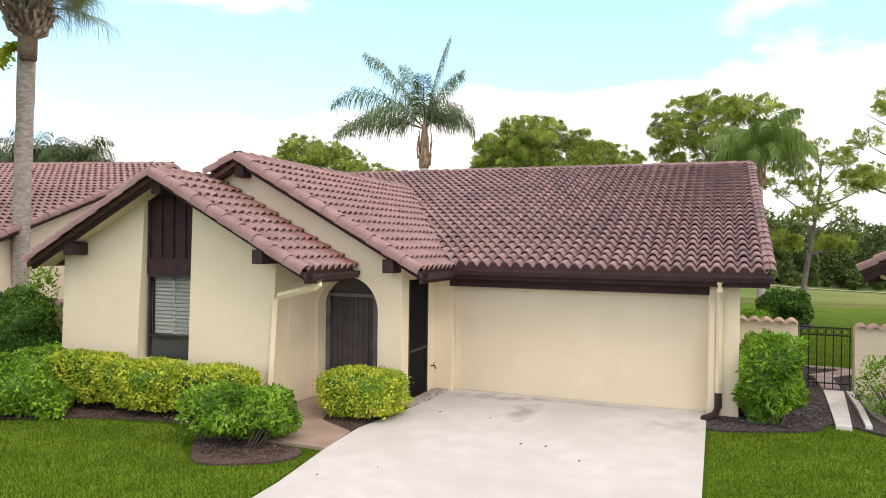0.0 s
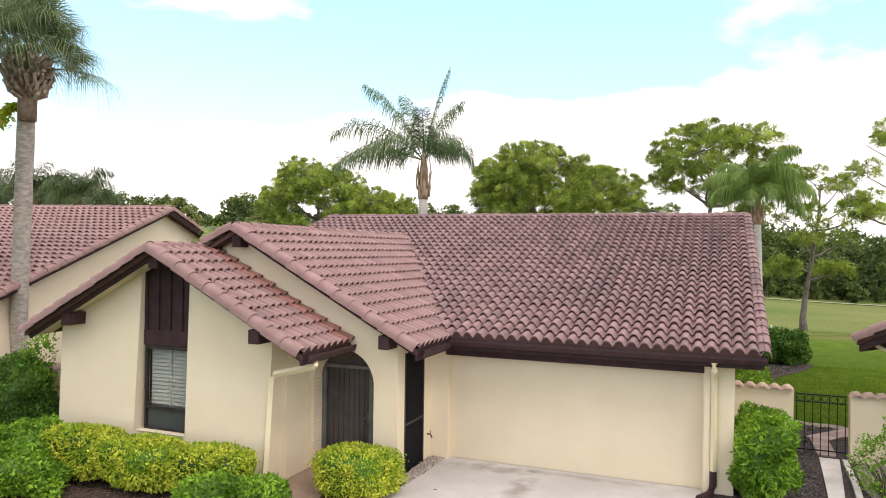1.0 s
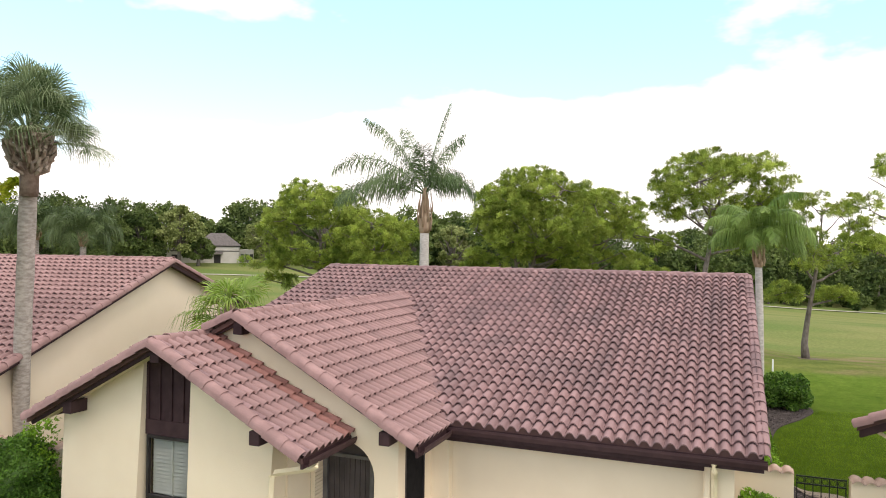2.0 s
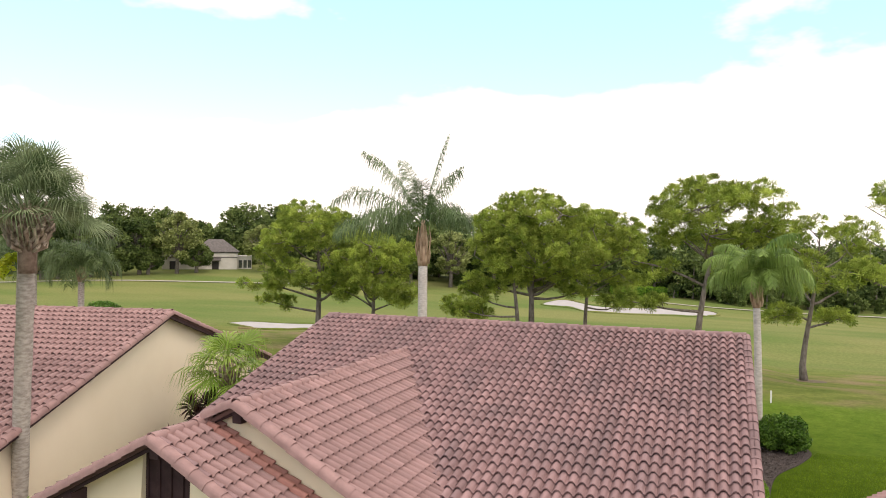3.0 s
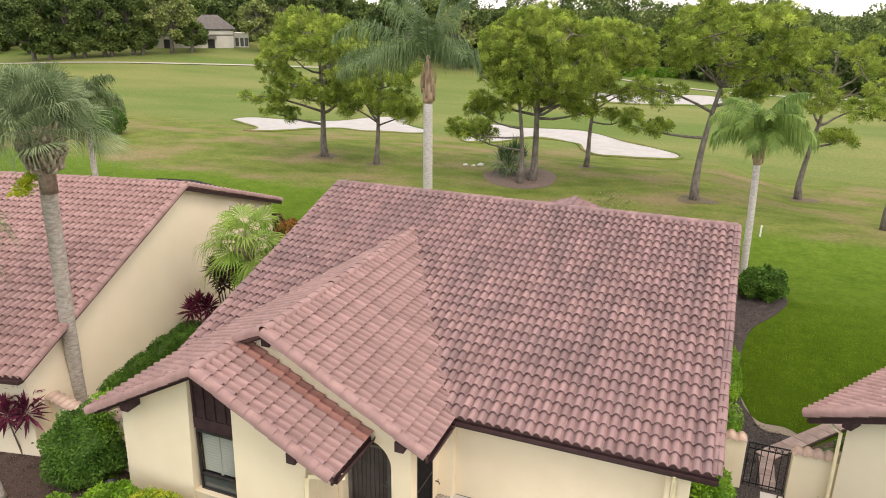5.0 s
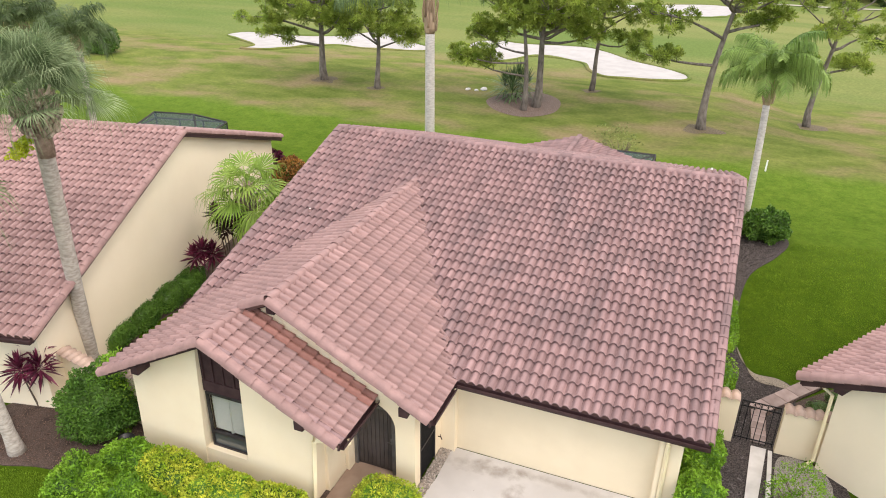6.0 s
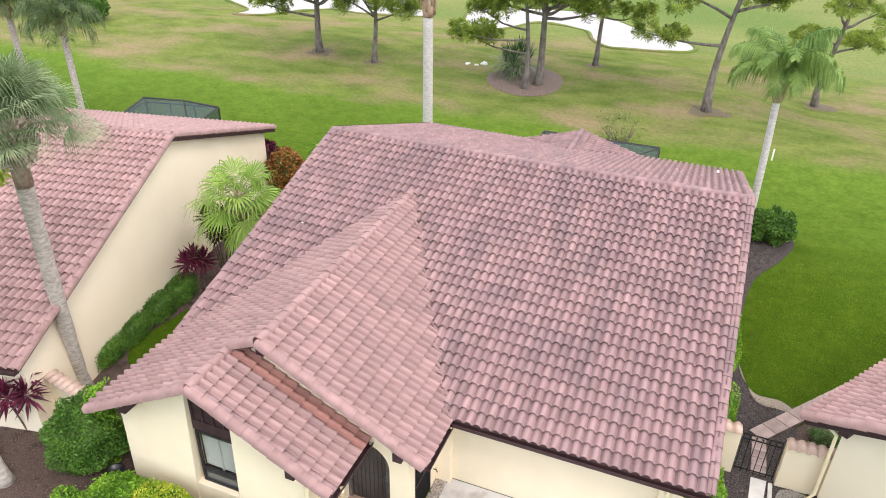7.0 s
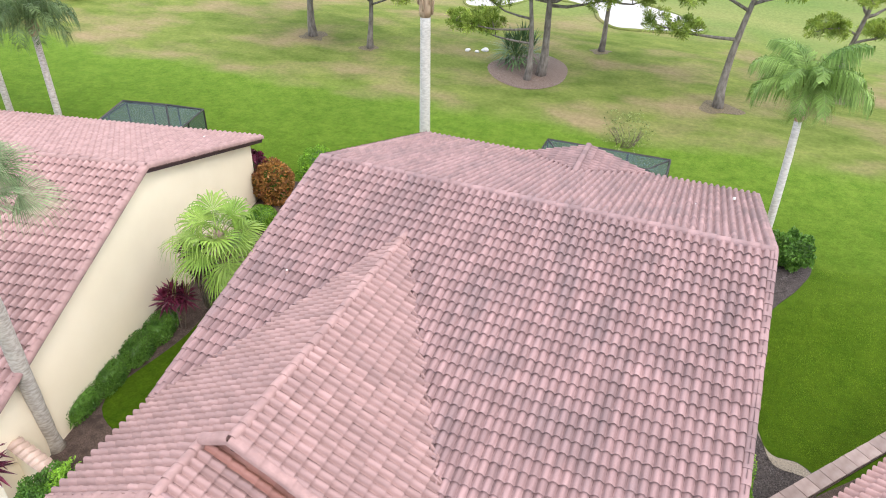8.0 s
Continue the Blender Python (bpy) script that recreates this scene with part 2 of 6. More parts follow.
# ---- building helpers ----
def part(name, data, material, parent=None, label="", smooth=False):
    """One mesh object from (verts, faces), under a thing or a part."""
    me = bpy.data.meshes.new(name)
    me.from_pydata(data[0], [], data[1])
    me.materials.append(material)
    if smooth:
        me.polygons.foreach_set("use_smooth", [True] * len(me.polygons))
    ob = new(name, me)
    if parent:
        ob.parent = parent
    if label:
        ob["label"] = label
    return ob


def join(*datas):
    V, F = [], []
    for v, f in datas:
        o = len(V)
        V += [tuple(p) for p in v]
        F += [tuple(i + o for i in q) for q in f]
    return V, F


def moved(data, m):
    return [tuple(m @ Vector(p)) for p in data[0]], data[1]


def box(x0, x1, y0, y1, z0, z1, bevel=0.01):
    bm = bmesh.new()
    bmesh.ops.create_cube(bm, size=1, matrix=Matrix.LocRotScale(((x0 + x1) / 2, (y0 + y1) / 2, (z0 + z1) / 2), None, (abs(x1 - x0), abs(y1 - y0), abs(z1 - z0))))
    if bevel:
        bmesh.ops.bevel(bm, geom=bm.edges[:], offset=bevel, segments=1, affect="EDGES")
    bm.verts.index_update()
    out = [v.co[:] for v in bm.verts], [[v.index for v in f.verts] for f in bm.faces]
    bm.free()
    return out


def prism(outline, axis, a, b):
    """A slab: a 2D outline pushed from a to b along the axis. a and b may be functions of the outline's second coordinate."""
    n = len(outline)
    fa = a if callable(a) else (lambda s: a)
    fb = b if callable(b) else (lambda s: b)
    put = {"y": lambda p, d: (p[0], d, p[1]), "x": lambda p, d: (d, p[0], p[1]), "z": lambda p, d: (p[0], p[1], d)}[axis]
    V = [put(p, fa(p[1])) for p in outline] + [put(p, fb(p[1])) for p in outline]
    F = [tuple(range(n)), tuple(range(2 * n - 1, n - 1, -1))] + [(i, n + i, n + (i + 1) % n, (i + 1) % n) for i in range(n)]
    return V, F


def tube(path, radii, seg=8, cap=True):
    """A tapered round tube along a list of points."""
    V, F = [], []
    pts = [Vector(p) for p in path]
    for i, p in enumerate(pts):
        d = (pts[min(i + 1, len(pts) - 1)] - pts[max(i - 1, 0)]).normalized()
        up = Vector((0, 0, 1)) if abs(d.z) < 0.9 else Vector((1, 0, 0))
        a = d.cross(up).normalized()
        b = d.cross(a)
        r = radii[i] if not isinstance(radii, (int, float)) else radii
        for k in range(seg):
            t = 2 * math.pi * k / seg
            V.append(tuple(p + r * (math.cos(t) * a + math.sin(t) * b)))
    for i in range(len(pts) - 1):
        for k in range(seg):
            F.append((i * seg + k, i * seg + (k + 1) % seg, (i + 1) * seg + (k + 1) % seg, (i + 1) * seg + k))
    if cap:
        F.append(tuple(range(seg - 1, -1, -1)))
        F.append(tuple(range((len(pts) - 1) * seg, len(pts) * seg)))
    return V, F


def thing(name, label, category, loc=(0, 0, 0), group="", kind=""):
    e = new(name)
    e.location = loc
    e.empty_display_size = 0.2
    return tagged(e, label, category, group, kind)


def leaves(centres, rng, size, aspect=0.45, tri=False, flat=0.0, outward=None):
    """Loose leaves: a small kinked blade at each centre, turned at random."""
    c = np.asarray(centres, float)
    n = len(c)
    d = rng.normal(size=(n, 3))
    d[:, 2] *= 1 - flat
    if outward is not None:
        d = d * 0.7 + outward
    d /= np.linalg.norm(d, axis=1)[:, None] + 1e-9
    r = rng.normal(size=(n, 3))
    s = np.cross(d, r)
    s /= np.linalg.norm(s, axis=1)[:, None] + 1e-9
    k = np.cross(d, s)
    L = size * rng.uniform(0.65, 1.3, n)[:, None]
    W = L * aspect / 2
    base, tip = c - d * L / 2, c + d * L / 2 + k * L * 0.12
    mid = c + k * L * -0.1
    if tri:
        V = np.stack([base - s * W, base + s * W, tip], 1).reshape(-1, 3)
        return V.tolist(), np.arange(3 * n).reshape(-1, 3).tolist()
    V = np.stack([base, mid + s * W, tip, mid - s * W], 1).reshape(-1, 3)
    i = np.arange(n)[:, None] * 4
    F = (i + np.array([[0, 1, 2, 3]]))
    return V.tolist(), F.tolist()


# ---- ground ----
def smooth(a, b, x):
    t = min(1.0, max(0.0, (x - a) / (b - a)))
    return t * t * (3 - 2 * t)


def gz(x, y):
    """Height of the ground: level round the houses, then falling away to the north-east across the golf course."""
    g = -1.7 * smooth(36, 60, y) + smooth(60, 150, y) * (-2.55 - 0.068 * min(60, max(-120, x)))
    g -= 0.9 * smooth(4, 11, x) * smooth(30, 40, y) * (1 - smooth(55, 80, y))
    return g + 0.12 * smooth(19, 40, y) * math.sin(0.11 * x + 1) * math.sin(0.09 * y)


def ground_material():
    """Golf grass: dull green with straw patches; watered lawn round the houses."""
    m = mat("grass", (0.088, 0.126, 0.023), (0.170, 0.196, 0.050), 0.6, 0.95, 0.6, 12, spec=0.04, stretch=(0.7, 1, 1), lo=0.3, hi=0.68, third=(0.230, 0.180, 0.096), third_scale=0.24)
    n, l = m.node_tree.nodes, m.node_tree.links
    p = n["Principled BSDF"]
    old = p.inputs["Base Color"].links[0].from_socket
    tc = n.new("ShaderNodeTexCoord")
    sep = n.new("ShaderNodeSeparateXYZ")
    l.new(tc.outputs["Object"], sep.inputs["Vector"])
    nz = n.new("ShaderNodeTexNoise")
    nz.inputs["Scale"].default_value, nz.inputs["Detail"].default_value = 0.25, 3
    l.new(tc.outputs["Object"], nz.inputs["Vector"])
    ma = n.new("ShaderNodeMath")
    ma.operation = "MULTIPLY_ADD"
    l.new(nz.outputs["Fac"], ma.inputs[0])
    ma.inputs[1].default_value = 5.0
    l.new(sep.outputs["Y"], ma.inputs[2])
    rg = n.new("ShaderNodeMapRange")
    rg.inputs["From Min"].default_value, rg.inputs["From Max"].default_value = 28.6, 30.6
    l.new(ma.outputs["Value"], rg.inputs["Value"])
    fine = n.new("ShaderNodeTexNoise")
    fine.inputs["Scale"].default_value, fine.inputs["Detail"].default_value = 1.1, 6
    l.new(tc.outputs["Object"], fine.inputs["Vector"])
    grain = n.new("ShaderNodeTexNoise")
    grain.inputs["Scale"].default_value, grain.inputs["Detail"].default_value = 16, 5
    l.new(tc.outputs["Object"], grain.inputs["Vector"])
    blend = n.new("ShaderNodeMix")
    blend.inputs["Factor"].default_value = 0.6
    l.new(fine.outputs["Fac"], blend.inputs["A"])
    l.new(grain.outputs["Fac"], blend.inputs["B"])
    ramp = n.new("ShaderNodeValToRGB")
    ramp.color_ramp.elements[0].position, ramp.color_ramp.elements[1].position = 0.36, 0.64
    ramp.color_ramp.elements[0].color, ramp.color_ramp.elements[1].color = (0.031, 0.068, 0.003, 1), (0.060, 0.103, 0.006, 1)
    l.new(blend.outputs["Result"], ramp.inputs["Fac"])
    # the lawn turns to a paler green towards the strip behind the houses
    rearward = n.new("ShaderNodeMapRange")
    rearward.inputs["From Min"].default_value, rearward.inputs["From Max"].default_value = 15.0, 30.0
    l.new(ma.outputs["Value"], rearward.inputs["Value"])
    pale = n.new("ShaderNodeMix")
    pale.data_type = "RGBA"
    l.new(rearward.outputs["Result"], pale.inputs["Factor"])
    l.new(ramp.outputs["Color"], pale.inputs["A"])
    turf = n.new("ShaderNodeValToRGB")
    turf.color_ramp.elements[0].position, turf.color_ramp.elements[1].position = 0.36, 0.64
    turf.color_ramp.elements[0].color, turf.color_ramp.elements[1].color = (0.072, 0.136, 0.014, 1), (0.135, 0.200, 0.028, 1)
    l.new(blend.outputs["Result"], turf.inputs["Fac"])
    l.new(turf.outputs["Color"], pale.inputs["B"])
    # closely mown fairway beyond the bunkers, in soft broad bands
    wide_map = n.new("ShaderNodeMapping")
    wide_map.inputs["Scale"].default_value = (0.35, 1.0, 1.0)
    l.new(tc.outputs["Object"], wide_map.inputs["Vector"])
    band = n.new("ShaderNodeTexNoise")
    band.inputs["Scale"].default_value, band.inputs["Detail"].default_value = 0.075, 3
    l.new(wide_map.outputs["Vector"], band.inputs["Vector"])
    mown = n.new("ShaderNodeValToRGB")
    mown.color_ramp.elements[0].position, mown.color_ramp.elements[1].position = 0.38, 0.62
    mown.color_ramp.elements[0].color, mown.color_ramp.elements[1].color = (0.118, 0.168, 0.046, 1), (0.192, 0.205, 0.073, 1)
    l.new(band.outputs["Fac"], mown.inputs["Fac"])
    far = n.new("ShaderNodeMapRange")
    far.inputs["From Min"].default_value, far.inputs["From Max"].default_value = 52.0, 62.0
    l.new(ma.outputs["Value"], far.inputs["Value"])
    course = n.new("ShaderNodeMix")
    course.data_type = "RGBA"
    l.new(far.outputs["Result"], course.inputs["Factor"])
    l.new(old, course.inputs["A"])
    l.new(mown.outputs["Color"], course.inputs["B"])
    mx = n.new("ShaderNodeMix")
    mx.data_type = "RGBA"
    l.new(rg.outputs["Result"], mx.inputs["Factor"])
    l.new(pale.outputs["Result"], mx.inputs["A"])
    l.new(course.outputs["Result"], mx.inputs["B"])
    tuft = n.new("ShaderNodeTexNoise")
    tuft.inputs["Scale"].default_value, tuft.inputs["Detail"].default_value, tuft.inputs["Roughness"].default_value = 3.5, 9, 0.72
    l.new(tc.outputs["Object"], tuft.inputs["Vector"])
    amount = n.new("ShaderNodeMapRange")
    amount.inputs["From Min"].default_value, amount.inputs["From Max"].default_value = 0.35, 0.65
    amount.inputs["To Min"].default_value, amount.inputs["To Max"].default_value = 0.80, 1.18
    l.new(tuft.outputs["Fac"], amount.inputs["Value"])
    hs = n.new("ShaderNodeHueSaturation")
    l.new(amount.outputs["Result"], hs.inputs["Value"])
    l.new(mx.outputs["Result"], hs.inputs["Color"])
    l.new(hs.outputs["Color"], p.inputs["Base Color"])
    return m


def ground_sheet():
    xs = [-3000, -1500, -800, -500] + [-320 + 8 * i for i in range(26)] + [-112 + 2.5 * i for i in range(70)] + [65 + 8 * i for i in range(25)] + [500, 1500, 3000]
    ys = [-3000, -800, -200, -60, -30, -15] + [-10 + 2.5 * i for i in range(50)] + [115 + 8 * i for i in range(30)] + [500, 900, 1800, 3500]
    V = [(x, y, gz(x, y)) for y in ys for x in xs]
    w = len(xs)
    F = [(j * w + i, j * w + i + 1, (j + 1) * w + i + 1, (j + 1) * w + i) for j in range(len(ys) - 1) for i in range(w - 1)]
    return V, F


M_GROUND = ground_material()
tagged(part("ground", ground_sheet(), M_GROUND, smooth=True), "mown lawn and golf course grass, green with straw-coloured patches", "ground", kind="structure")


def sheet(name, outline, thick, material, label, category, base=0.0, kind="structure"):
    """A flat slab on the ground from a rounded outline."""
    return tagged(part(name, prism(outline, "z", base - 0.05, base + thick), material), label, category, kind=kind)


def rounded(points, n=6):
    """Catmull-Rom curve through a closed ring of points."""
    out, k = [], len(points)
    for i in range(k):
        p0, p1, p2, p3 = (Vector(points[(i + j - 1) % k]) for j in range(4))
        for s in range(n):
            t = s / n
            q = 0.5 * (2 * p1 + (p2 - p0) * t + (2 * p0 - 5 * p1 + 4 * p2 - p3) * t * t + (3 * p1 - p0 - 3 * p2 + p3) * t ** 3)
            out.append((q.x, q.y))
    return out


def add_stains_and_strips(m, spots):
    """Rust-brown stains and strips with ragged edges: (x, y, half length, half width)."""
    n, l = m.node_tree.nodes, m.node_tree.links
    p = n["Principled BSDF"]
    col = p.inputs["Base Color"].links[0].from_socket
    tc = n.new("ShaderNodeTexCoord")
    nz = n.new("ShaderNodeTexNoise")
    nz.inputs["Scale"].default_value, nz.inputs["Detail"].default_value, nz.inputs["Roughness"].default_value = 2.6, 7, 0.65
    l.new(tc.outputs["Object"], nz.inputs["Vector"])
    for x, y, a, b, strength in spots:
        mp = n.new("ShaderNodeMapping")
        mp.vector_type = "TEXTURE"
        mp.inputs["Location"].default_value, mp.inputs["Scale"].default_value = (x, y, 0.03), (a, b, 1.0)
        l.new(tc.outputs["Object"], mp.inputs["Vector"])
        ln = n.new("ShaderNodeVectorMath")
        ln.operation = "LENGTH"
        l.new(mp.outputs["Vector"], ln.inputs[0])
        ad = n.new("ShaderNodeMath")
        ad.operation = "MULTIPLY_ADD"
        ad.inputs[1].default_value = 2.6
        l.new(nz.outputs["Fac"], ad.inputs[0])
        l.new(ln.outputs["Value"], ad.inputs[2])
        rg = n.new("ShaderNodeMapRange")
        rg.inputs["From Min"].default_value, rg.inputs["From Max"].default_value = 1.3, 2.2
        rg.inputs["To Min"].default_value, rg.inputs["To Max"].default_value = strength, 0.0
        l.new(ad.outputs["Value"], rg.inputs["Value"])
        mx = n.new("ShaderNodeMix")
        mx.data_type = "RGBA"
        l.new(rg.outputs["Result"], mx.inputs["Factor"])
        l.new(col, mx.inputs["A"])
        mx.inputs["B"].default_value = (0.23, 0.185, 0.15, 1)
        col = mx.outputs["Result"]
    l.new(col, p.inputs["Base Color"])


# three brown stains, then a long thin brown strip along the garage door foot
add_stains_and_strips(M_CONCRETE, [(0.9, -0.35, 1.3, 0.35, 0.55), (1.9, -1.35, 0.35, 0.9, 0.6), (4.5, -1.3, 0.5, 0.5, 0.35), (2.6, -0.2, 2.2, 0.18, 0.4)])
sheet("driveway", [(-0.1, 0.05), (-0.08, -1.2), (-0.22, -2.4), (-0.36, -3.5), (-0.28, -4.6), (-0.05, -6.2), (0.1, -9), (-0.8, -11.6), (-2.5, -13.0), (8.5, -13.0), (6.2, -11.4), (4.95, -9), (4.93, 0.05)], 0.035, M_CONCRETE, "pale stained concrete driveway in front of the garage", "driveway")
sheet("road", [(-60, -21), (-60, -13.02), (60, -13.02), (60, -21)], 0.02, mat("asphalt", (0.045, 0.045, 0.048), (0.07, 0.07, 0.072), 3, 0.9, 0.4, 60), "grey asphalt street", "road")
sheet("path", [(-2.28, -1.74), (-2.28, -3.0), (-2.05, -3.9), (-1.35, -4.7), (-0.26, -4.72), (-0.37, -3.75), (-1.15, -3.3), (-1.4, -2.6), (-1.2, -1.95), (-0.9, -1.74), (-0.9, -1.2), (-2.28, -1.2)], 0.045, M_PATH, "brown stained concrete entrance path", "path")
sheet("mulch_bed_entrance", rounded([(-1.45, -2.6), (-1.2, -3.3), (-0.5, -3.62), (-0.28, -3.0), (-0.15, -2.0), (-0.5, -1.74), (-1.0, -1.74)]), 0.03, M_MULCH, "dark brown mulch bed round the clipped shrub", "mulch bed")
sheet("mulch_bed_front", rounded([(-9.6, -2.2), (-2.3, -2.4), (-2.2, -3.7), (-1.6, -4.7), (-0.55, -4.9), (-0.6, -5.5), (-1.5, -5.95), (-2.1, -5.4), (-2.6, -4.7), (-3.4, -4.35), (-4.9, -4.7), (-6.2, -5.3), (-7.4, -5.1), (-8.4, -4.6), (-9.5, -4.65), (-10.8, -5.0), (-12.2, -4.4), (-12.4, -3.4), (-11.5, -2.2)]), 0.03, M_MULCH, "dark brown mulch bed under the front hedge", "mulch bed")
sheet("mulch_bed_gate", rounded([(4.96, -0.05), (4.98, -1.15), (5.7, -1.0), (6.6, -0.55), (7.1, 0.1), (8.2, -0.9), (9.6, -1.2), (9.4, 2.5), (8.2, 3.1), (8.3, 4.6), (8.4, 6.15), (7.95, 6.62), (7.26, 6.66), (6.86, 7.34), (6.72, 8.1), (6.72, 10.5), (7.1, 13.5), (8.1, 15.6), (8.6, 17.4), (7.6, 18.9), (5.6, 18.6), (5.5, 8)]), 0.03, M_LAVA, "dark lava rock bed along the side of the house", "mulch bed")
sheet("mulch_bed_corner", [(7.77, 3.32), (8.9, 3.0), (11.0, 6.4), (10.75, 8.0), (8.5, 5.72), (7.64, 4.56)], 0.026, M_MULCH, "dark mulch bed under the neighbouring eave", "mulch bed")
sheet("mulch_bed_side", rounded([(-12.3, -1.0), (-13.6, 6), (-15.2, 14), (-11.5, 15.5), (-8.0, 14), (-7.6, 6), (-7.6, -2.2), (-9.5, -2.4)]), 0.02, M_MULCH, "dark mulch strip between the two houses", "mulch bed")
sheet("lawn_strip", rounded([(-11.5, 1.0), (-11.2, 4.5), (-11.6, 9.0), (-8.2, 10), (-8.0, 4), (-8.1, 0.5), (-9.6, 0.0)]), 0.03, M_GROUND, "narrow green lawn strip between the houses", "lawn")


# ---- roofs ----
PITCH, COURSE = 0.2263, 0.351
PROFILE = [(-0.5, -0.012), (-0.40, -0.006), (-0.33, 0.030), (-0.20, 0.074), (0.0, 0.092), (0.20, 0.074), (0.33, 0.030), (0.40, -0.006), (0.5, -0.012)]


def tile_mesh():
    me = bpy.data.meshes.new("roof_tile")
    n = len(PROFILE)
    V = [(s * PITCH, -0.03, h + 0.060) for s, h in PROFILE] + [(s * PITCH * 0.96, COURSE + 0.03, h * 0.90) for s, h in PROFILE] + [(s * PITCH, -0.03, h + 0.033) for s, h in PROFILE] + [(s * PITCH, -0.03, h + 0.060) for s, h in PROFILE]
    F = [(i, i + 1, n + i + 1, n + i) for i in range(n - 1)] + [(2 * n + i, 2 * n + i + 1, 3 * n + i + 1, 3 * n + i) for i in range(n - 1)]
    me.from_pydata(V, [], F)
    return me


TILE, TILE_RED, TILE_A = tile_mesh(), tile_mesh(), tile_mesh()
M_TILE_RED = mat("newer_roof_tile", (0.29, 0.135, 0.112), (0.37, 0.185, 0.155), 2.0, 0.75, 0.25, 45, vary=0.12)


def roof(house, O, U, S, rise, spans, deck, material, piece=None, label="", red=10 ** 6):
    """A tiled slope. O: eave corner; U along the eave, S up the slope; rise: slope length; spans(v): stretches of u that are tiled at v;
    deck: the slab's corners; piece(i, j): whether that tile is a part of its own."""
    O, U, S = Vector(O), Vector(U).normalized(), Vector(S).normalized()
    N = U.cross(S)
    dn = Vector((0, 0, -0.11))
    k = len(deck)
    V = [tuple(Vector(p) - N * 0.02) for p in deck] + [tuple(Vector(p) + dn) for p in deck]
    F = [tuple(range(k)), tuple(range(2 * k - 1, k - 1, -1))] + [(i, (i + 1) % k, k + (i + 1) % k, k + i) for i in range(k)]
    slab = part("roof", (V, F), M_DECK, house, label)
    rng = random.Random(int(abs(O.x * 77 + O.y * 13)) + 5)
    V, F, RV, RF = [], [], [], []
    rows = int(round(rise / COURSE))
    step = rise / rows
    frame_m = Matrix((U, S, N)).transposed().to_4x4()
    for j in range(rows):
        v = j * step
        for a, b in spans(v + step * 0.5):
            i0, i1 = int(math.floor(a / PITCH)) - 1, int(math.ceil(b / PITCH)) + 1
            for i in range(i0, i1):
                u = (i + 0.5) * PITCH
                if u < a - 0.4 * PITCH or u > b + 0.4 * PITCH:
                    continue
                lift, twist = rng.uniform(-0.005, 0.007), rng.uniform(-0.006, 0.006)
                inside = a + PITCH * 0.5 < u < b - PITCH * 0.5
                if piece and inside and piece(i, j):
                    ob = new("roof_tile", TILE_RED if i >= red else TILE_A if red < 99 else TILE)
                    ob.matrix_world = Matrix.Translation(O + U * u + S * v + N * lift) @ frame_m @ pose(0, 0, 0, 0, 0, math.degrees(twist))
                    ob.parent = slab
                    continue
                TV, TF = (RV, RF) if i >= red else (V, F)
                o = len(TV)
                for q in TILE.vertices:
                    uu, vv = u + q.co.x + twist * q.co.y, v + q.co.y * step / COURSE
                    best = None
                    for c, d in spans(min(max(vv, 0.001), rise - 0.001)):
                        w = min(max(uu, c), d)
                        if best is None or abs(w - uu) < abs(best - uu):
                            best = w
                    if best is None:
                        best = min(max(uu, a), b)
                    TV.append(tuple(O + U * best + S * vv + N * (q.co.z + lift)))
                TF += [tuple(o + t for t in f.vertices) for f in TILE.polygons]
    # dark strip closing the lowest course's open ends, coloured for the shade under the tiles
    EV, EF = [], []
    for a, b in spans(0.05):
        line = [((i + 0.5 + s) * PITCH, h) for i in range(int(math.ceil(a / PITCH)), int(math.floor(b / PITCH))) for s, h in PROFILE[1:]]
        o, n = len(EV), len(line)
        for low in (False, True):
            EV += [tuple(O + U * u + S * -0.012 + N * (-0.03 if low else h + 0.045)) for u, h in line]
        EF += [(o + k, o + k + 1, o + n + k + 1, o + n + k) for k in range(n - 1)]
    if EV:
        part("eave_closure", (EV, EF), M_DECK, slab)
    if V:
        rest = part("roof_tiles", (V, F), material, slab, smooth=True)
        rest["kind"] = "stuff"
    if RV:
        rest = part("roof_tiles", (RV, RF), M_TILE_RED, slab, "newer red tiles beside the wall", smooth=True)
        rest["kind"] = "stuff"
    return slab


def cap_mesh(name, r, length):
    me = bpy.data.meshes.new(name)
    V, F, n = [], [], 9
    for y, rr, z in ((0, r, 0.022), (length, r * 0.95, 0.0), (0, r * 0.86, 0.022), (0, r, 0.022)):
        for k in range(n):
            t = math.pi * (k / (n - 1)) * 1.16 - math.pi * 0.08
            V.append((rr * math.copysign(abs(math.cos(t)) ** 0.8, math.cos(t)), y, rr * 0.94 * math.copysign(abs(math.sin(t)) ** 0.8, math.sin(t)) + z))
    for k in range(n - 1):
        F += [(k, k + 1, n + k + 1, n + k), (2 * n + k, 2 * n + k + 1, 3 * n + k + 1, 3 * n + k)]
    me.from_pydata(V, [], F)
    me.polygons.foreach_set("use_smooth", [True] * len(me.polygons))
    return me


